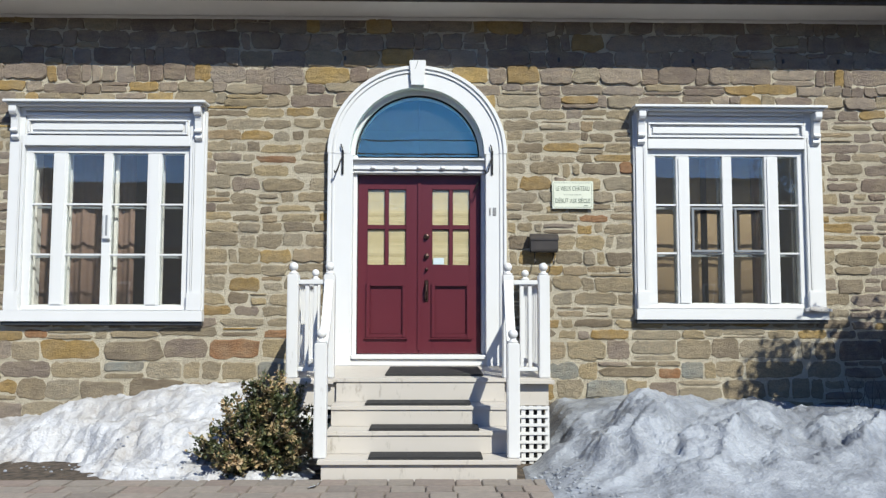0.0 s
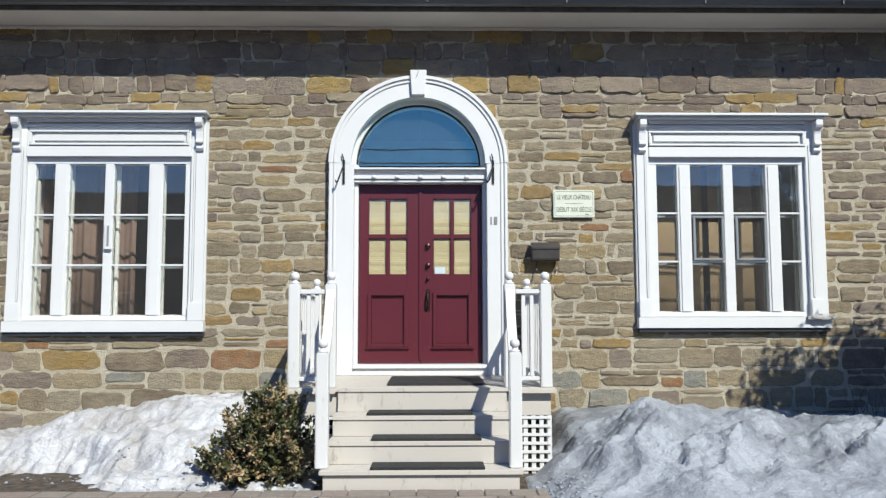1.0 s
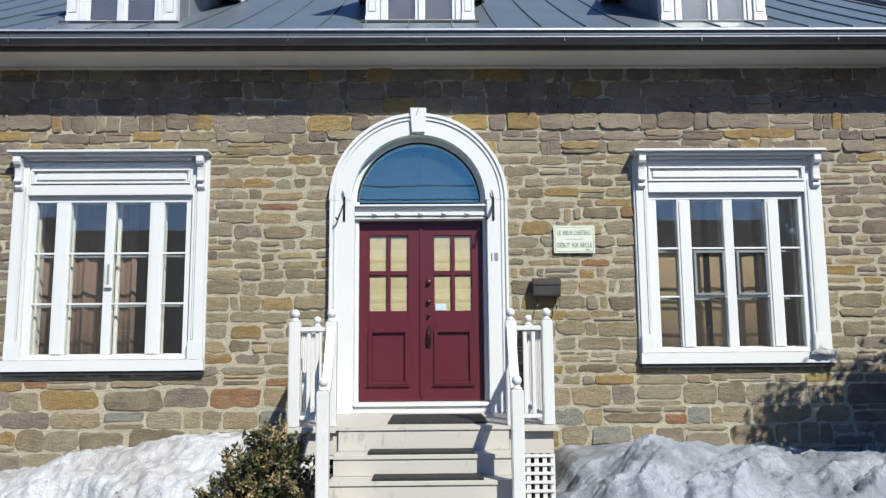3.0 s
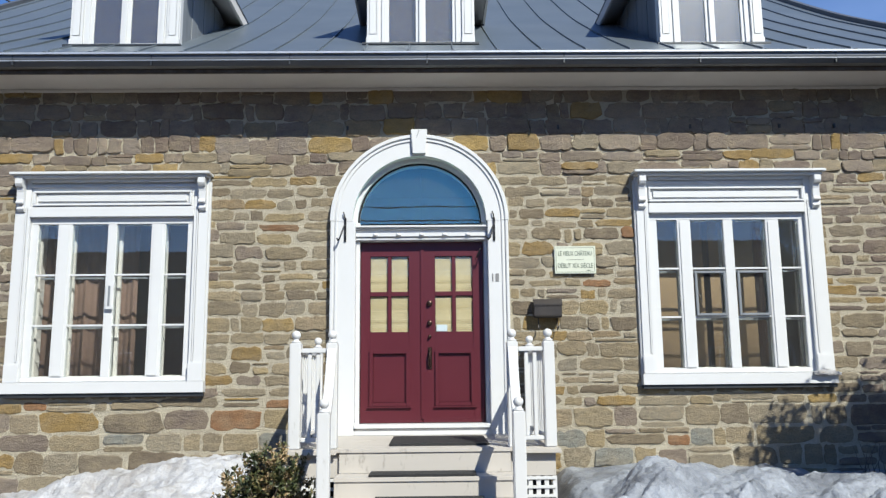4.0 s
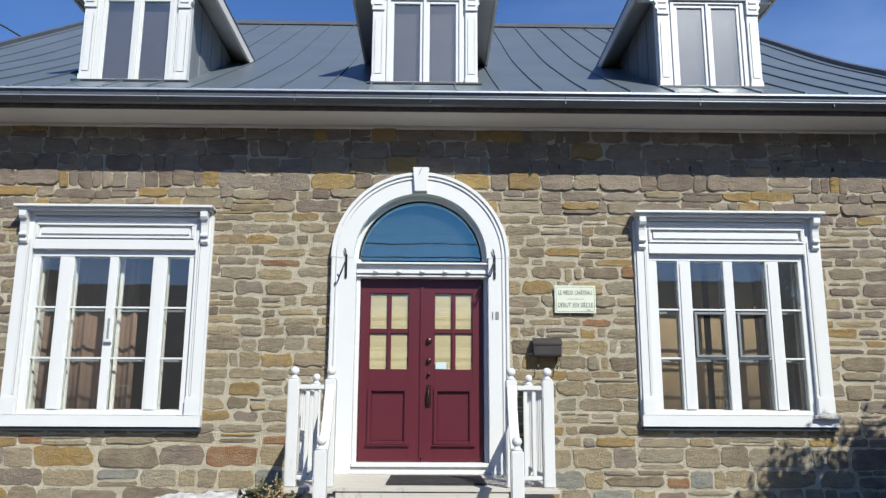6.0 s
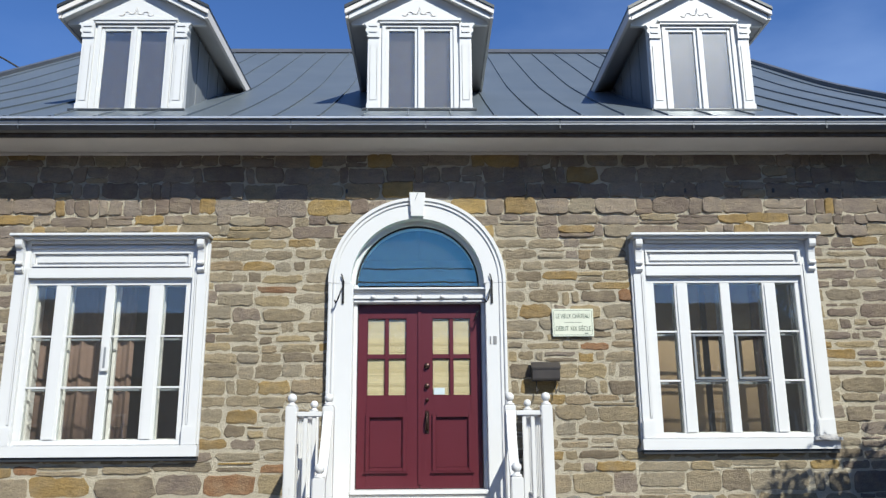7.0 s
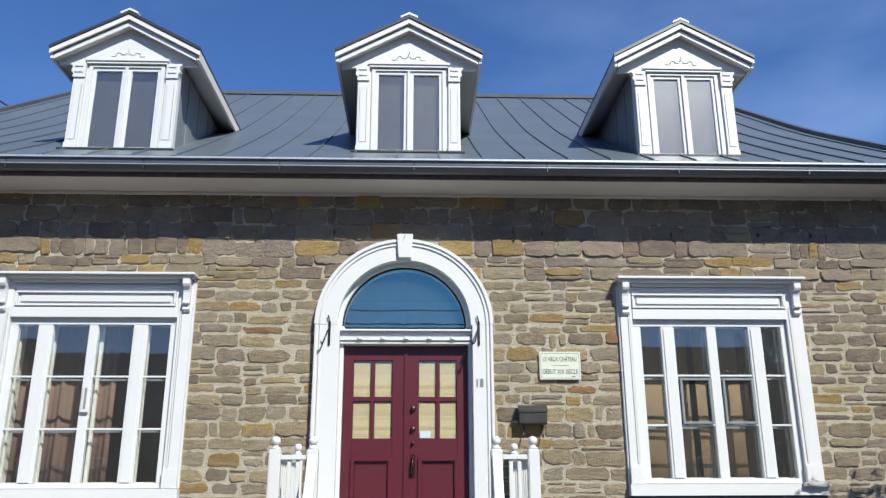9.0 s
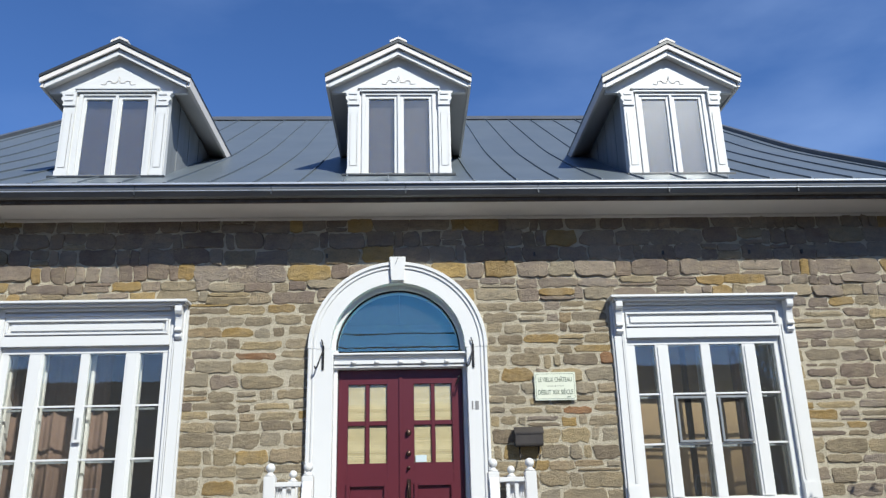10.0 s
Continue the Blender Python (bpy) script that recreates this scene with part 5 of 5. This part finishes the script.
# ---- across the street: as the panes mirror it, plus unseen sky blockers ----
def house_opposite(cx, w, h, ridge, y, mat, label):
    o = thing("house", label, "house", (cx, y, -0.06), "houses across the street")
    boxes("wall", mat, o, (-w / 2, w / 2, -8, 0, 0, h), bevel=0)
    bm = bmesh.new()
    prism_x(bm, [(0.5, h - 0.1), (-4, ridge), (-8.5, h - 0.1), (-4, ridge - 0.25)], -w / 2 - 0.4, w / 2 + 0.4)
    part("roof", bm, DARKROOF, o)
    for s in (-1, 1):
        bm = bmesh.new()
        prism_x(bm, [(0, h), (-8, h), (-4, ridge - 0.3)], *sorted((s * (w / 2 - 0.3), s * w / 2)))
        part("gable", bm, mat, o)
    n = int(w / 3)
    for i in range(n):
        x = -w / 2 + w * (i + 0.5) / n
        if i == n // 2:
            boxes("door", MAROON, o, (x - 0.5, x + 0.5, 0.0, 0.06, 0.3, 2.4), bevel=0.01)
            continue
        f = boxes("window", WHITE, o, (x - 0.6, x - 0.5, 0, 0.08, 1.1, 2.7), (x + 0.5, x + 0.6, 0, 0.08, 1.1, 2.7), (x - 0.5, x + 0.5, 0, 0.08, 1.1, 1.2), (x - 0.5, x + 0.5, 0, 0.08, 2.6, 2.7), (x - 0.03, x + 0.03, 0, 0.07, 1.2, 2.6), bevel=0.01)
        boxes("pane", IRON, f, (x - 0.5, x + 0.5, 0.01, 0.02, 1.2, 2.6), bevel=0)


house_opposite(-13.0, 15, 4.6, 8.5, -32, BRICK, "brown brick house with a dark shingle roof across the street")
# unseen houses added to cut the low sky light on the facade
for cx, w, h, ridge in ((-0.2, 7.4, 4.0, 7.2), (-31.0, 17, 5.6, 9.6), (-51.0, 18, 5.2, 9.0), (31.0, 16, 5.4, 9.4), (51.0, 18, 5.6, 9.2)):
    house_opposite(cx, w, h, ridge, -33.5, BRICK, "unseen brown brick house added to block low sky light")
house_opposite(12.0, 17, 4.6, 9.1, -33, BRICK, "long brown brick house with a dark shingle roof")


def overhead_lines():
    for x in (-28, 28):
        bm = bmesh.new()
        tube(bm, [(x, -17, -0.1), (x, -17, 9)], 0.15, 10, 0.1)
        box(bm, x - 0.06, x + 0.06, -17.9, -16.1, 7.3, 7.5)
        tagged(part("utility_pole", bm, BARK), "weathered wooden utility pole at the street's edge", "pole", group="utility poles")
    for y, z in ((-17.75, 7.67), (-16.95, 7.05)):
        bm = bmesh.new()
        tube(bm, [(x, y, z - 0.55 * (1 - (x / 28) ** 2)) for x in [-28 + 2 * i for i in range(29)]], 0.022, 6)
        tagged(part("street_cable", bm, CABLE), "black overhead cable along the street", "cable", group="overhead cables")
    bm = bmesh.new()
    tube(bm, [(-15.5, 4.4, 12.2), (-11.0, 4.4, 9.9), (-9.0, 4.4, 8.9), (-7.7, 4.4, 8.22), (-7.45, 4.4, 8.07), (-7.33, 4.4, 8.0)], 0.018, 6)
    tagged(part("service_cable", bm, CABLE), "black service cable running in to the roof", "cable")


overhead_lines()


# ---- the stones of the facade ----
ACCENTS = ((-1.50, 2.97, 2), (-2.0, 1.70, 1), (-1.55, 1.02, 2), (-1.95, 0.85, 2), (-4.15, 4.0, 1), (-2.45, 4.06, 1), (-3.25, 3.92, 1), (-4.7, 3.95, 1), (-1.05, 4.1, 1),
           (2.1, 1.0, 1), (2.22, 3.12, 1), (2.34, 3.0, 2), (1.25, 2.82, 1), (1.72, 3.2, 1), (1.2, 2.0, 1), (1.9, 2.42, 2), (3.9, 1.1, 1), (4.4, 1.1, 1), (1.35, 4.0, 1),
           (-4.0, 0.85, 1), (-3.2, 0.7, 1), (-4.6, 0.6, 1), (2.75, 0.62, 2), (4.1, 3.95, 1), (-1.75, 3.38, 1), (-4.3, 1.0, 2), (-3.3, 0.78, 3), (-3.1, 0.62, 3), (-1.6, 0.72, 3), (3.0, 0.72, 3), (2.1, 0.5, 3), (1.5, 0.6, 3))


def free_runs(z):
    """Stretches of a course at height z that no opening interrupts."""
    gaps = [(cx - 1.06, cx + 1.06) for cx, foot in WINDOWS if foot - 0.07 < z < foot + 2.33]
    if z < SPRING:
        gaps.append((-1.0, 1.0))
    elif z < SPRING + 1.0:
        c = math.sqrt(1.0 - (z - SPRING) ** 2)
        gaps.append((-c, c))
    runs, x = [], -6.93
    for g0, g1 in sorted(gaps):
        runs.append((x, g0))
        x = g1
    return runs + [(x, 6.37)]


def lay_stones():
    """Coursed rubble: uneven courses of squared stones with thin slips between the larger ones."""
    rng = random.Random(21)
    beds = [-0.1]
    for stop, sizes in ((1.26, (0.15, 0.19, 0.21, 0.24)), (3.68, (0.105, 0.13, 0.145, 0.16, 0.18, 0.205)), (WALL_TOP - 0.03, (0.12, 0.15, 0.17, 0.20))):
        while stop - beds[-1] > 0.3:
            beds.append(beds[-1] + rng.choice(sizes))
        if stop - beds[-1] > 0.2:
            beds.append((stop + beds[-1]) / 2)
        beds.append(stop)
    stones = []
    for z0, z1 in zip(beds, beds[1:]):
        big = 1.35 if z0 < 1.2 else 1.0
        for x, end in free_runs((z0 + z1) / 2):
            while end - x > 0.03:
                w = big * rng.choice((0.11, 0.16, 0.2, 0.25, 0.3, 0.34, 0.38, 0.43, 0.5))
                if end - x - w < 0.12:
                    w = end - x if end - x < 0.55 else (end - x) / 2
                h, pick = z1 - z0, rng.random()
                if pick < 0.16 and w > 0.18 and h > 0.12:      # a slip under or over a lower stone
                    cut = z0 + h * rng.choice((0.3, 0.34, 0.66, 0.7, 0.5))
                    m = x + w * rng.uniform(0.35, 0.65)
                    for p0, p1, q0, q1 in ((x, x + w, z0, cut), (x, m, cut, z1), (m, x + w, cut, z1)) if pick < 0.05 and w > 0.3 else ((x, x + w, z0, cut), (x, x + w, cut, z1)):
                        stones.append((p0, p1, q0, q1, 1 if q1 - q0 < 0.08 else 2))
                else:
                    lift = rng.uniform(-0.012, 0.012)
                    stones.append((x, x + w, z0 + lift, z1 + lift, 3))
                x += w
    return stones


def warp(x, z):
    """Lets the courses wander as hand-laid ones do."""
    v = Vector((x * 0.9, z * 1.3, 2.0))
    return x + 0.05 * noise.noise(v), z + 0.035 * noise.noise(v + Vector((9, 3, 5))) + 0.014 * noise.noise(Vector((x * 3.1, z * 3.1, 7)))


def side_angle(i, n, a, b):
    """Angles that spread a stone's corners evenly round its outline."""
    per = 2 * (a + b)
    d = (i + 0.5) / n * 2 * per
    quarter = ((a, -b), (a, b), (-a, b), (-a, -b))
    for (xa, za), (xb, zb) in zip(quarter, quarter[1:] + quarter[:1]):
        ln = abs(xb - xa) + abs(zb - za)
        if d <= ln:
            f = d / ln
            return math.atan2((za + (zb - za) * f) / b, (xa + (xb - xa) * f) / a)
        d -= ln
    return 0.0


def stone_shape(rng, s):
    """Verts and faces of one stone, rough-edged, about its own middle."""
    x0, x1, z0, z1, h = s
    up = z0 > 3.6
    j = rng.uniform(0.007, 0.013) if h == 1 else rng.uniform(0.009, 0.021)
    # closed joints hide pale mortar, so the band under the eaves looks more shaded
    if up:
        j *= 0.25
    cx, cz = warp((x0 + x1) / 2, (z0 + z1) / 2)
    a, b = (x1 - x0) / 2 - j * 0.9, (z1 - z0) / 2 - j
    pws = [rng.choice((3.6, 6.0, 9.0, 15.0, 26.0)) for _ in range(4)]
    n = 20
    skew, lean = rng.uniform(-0.09, 0.09), rng.uniform(-0.12, 0.12)
    seed = Vector((rng.uniform(0, 90), rng.uniform(0, 90), 0))
    ring = []
    for i in range(n):
        t = side_angle(i, n, a, b) + rng.uniform(-0.03, 0.03)
        c, sn = math.cos(t), math.sin(t)
        pw = pws[(c > 0) + 2 * (sn > 0)]
        r = (abs(c) ** pw + abs(sn) ** pw) ** (-1 / pw)
        px, pz = a * c * r + lean * b * sn * r, b * sn * r * (1 + skew * c)
        q = Vector((px * 11, pz * 11, 0)) + seed
        px += (0.021 * noise.noise(q) + rng.uniform(-0.009, 0.009)) * min(1.0, a / 0.12)
        pz += (0.021 * noise.noise(q + Vector((0, 0, 5))) + rng.uniform(-0.008, 0.008)) * min(1.0, b / 0.07)
        ring.append((px, pz))
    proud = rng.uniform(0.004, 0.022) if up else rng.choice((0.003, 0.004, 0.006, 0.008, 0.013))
    tx, tz = rng.uniform(-0.5, 0.5) * proud / max(a, 0.1), rng.uniform(-0.5, 0.5) * proud / max(b, 0.06)
    verts = [(x * 1.005, 0.01, z * 1.01) for x, z in ring]
    verts += [(x, -proud * 0.7 + 0.6 * (tx * x + tz * z) + rng.uniform(-0.002, 0.002), z) for x, z in ring]
    kx, kz = 1 - min(0.3, 0.011 / max(a, 0.03)), 1 - min(0.3, 0.009 / max(b, 0.02))
    verts += [(x * kx, -proud + tx * x + tz * z + rng.uniform(-0.004, 0.001), z * kz) for x, z in ring]
    verts.append((rng.uniform(-0.2, 0.2) * a, -proud - rng.uniform(0.0, 0.006), rng.uniform(-0.2, 0.2) * b))
    faces = []
    for lv in (0, n):
        for i in range(n):
            m = (i + 1) % n
            faces.append((lv + i, lv + n + i, lv + n + m, lv + m))
    faces += [(2 * n + i, 3 * n, 2 * n + (i + 1) % n) for i in range(n)]
    return (cx, cz), verts, faces


def build_stones():
    rng = random.Random(5)
    stones = lay_stones()
    tone = {}
    for ax, az, kind in ACCENTS:
        best = min(range(len(stones)), key=lambda i: math.hypot((stones[i][0] + stones[i][1]) / 2 - ax, (stones[i][2] + stones[i][3]) / 2 - az) - 0.1 * (stones[i][4] > 1))
        tone[best] = kind
    near = sorted((i for i, s in enumerate(stones) if abs(s[0] + s[1]) / 2 < 2.5), key=lambda i: abs(stones[i][0] + stones[i][1]))[:300]
    near = set(near)
    verts, faces, mats = [], [], []
    for i, s in enumerate(stones):
        (cx, cz), v, f = stone_shape(rng, s)
        # dun at the wall's ends, and under the eaves as shade put in the tone
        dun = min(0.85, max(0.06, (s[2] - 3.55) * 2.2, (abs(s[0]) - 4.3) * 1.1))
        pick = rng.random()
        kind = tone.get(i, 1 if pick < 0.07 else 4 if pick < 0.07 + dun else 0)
        if i in near:
            me = bpy.data.meshes.new("stone")
            me.from_pydata(v, [], f)
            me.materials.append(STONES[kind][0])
            me.polygons.foreach_set("use_smooth", [False] * len(f))
            ob = new("stone", me)
            ob.parent, ob.location = wall_front, (cx, 0, cz)
        else:
            k = len(verts)
            verts += [(x + cx, y, z + cz) for x, y, z in v]
            faces += [tuple(q + k for q in p) for p in f]
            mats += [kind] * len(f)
    me = bpy.data.meshes.new("stonework")
    me.from_pydata(verts, [], faces)
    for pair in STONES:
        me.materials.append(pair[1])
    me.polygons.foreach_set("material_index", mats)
    me.polygons.foreach_set("use_smooth", [False] * len(faces))
    ob = new("stonework", me)
    ob.parent = wall_front
    tagged(ob, "remaining sandstone rubble of the wall", kind="stuff")


build_stones()


def beam_holes():
    """Short dark iron pins left in the wall under the eaves."""
    for x in (-0.86, 1.61, 3.17, 4.23, 4.88):
        tagged(boxes("wall_pin", IRON, None, (x - 0.013, x + 0.013, -0.035, 0.02, 4.215, 4.265), bevel=0.004), "short rusty black iron pin in the wall", "iron pin", group="iron pins")


beam_holes()


def pavers():
    tagged(boxes("pavement", SAND, None, (-40, 40, -4.62, -2.42, -0.2, -0.03), bevel=0), "concrete paver footpath along the house", "pavement", kind="structure")
    bed = bpy.data.objects["pavement"]
    rng = random.Random(2)
    shapes = []
    for w in (0.27, 0.33, 0.21):
        bm = bmesh.new()
        box(bm, -w / 2 + 0.004, w / 2 - 0.004, -0.105, 0.105, -0.02, 0.012)
        me = mesh_of("paver", bm, PAVER, 0.006)
        shapes.append((w, me))
    for r in range(5):
        x = -4.6 + rng.uniform(0, 0.2)
        while x < 1.9:
            w, me = rng.choice(shapes)
            ob = new("paver", me)
            ob.parent = bed
            ob.location = (x + w / 2, -2.53 - 0.219 * r, -0.022 + rng.uniform(-0.003, 0.003))
            ob.rotation_euler = (rng.uniform(-0.01, 0.01), rng.uniform(-0.01, 0.01), 0)
            x += w


pavers()
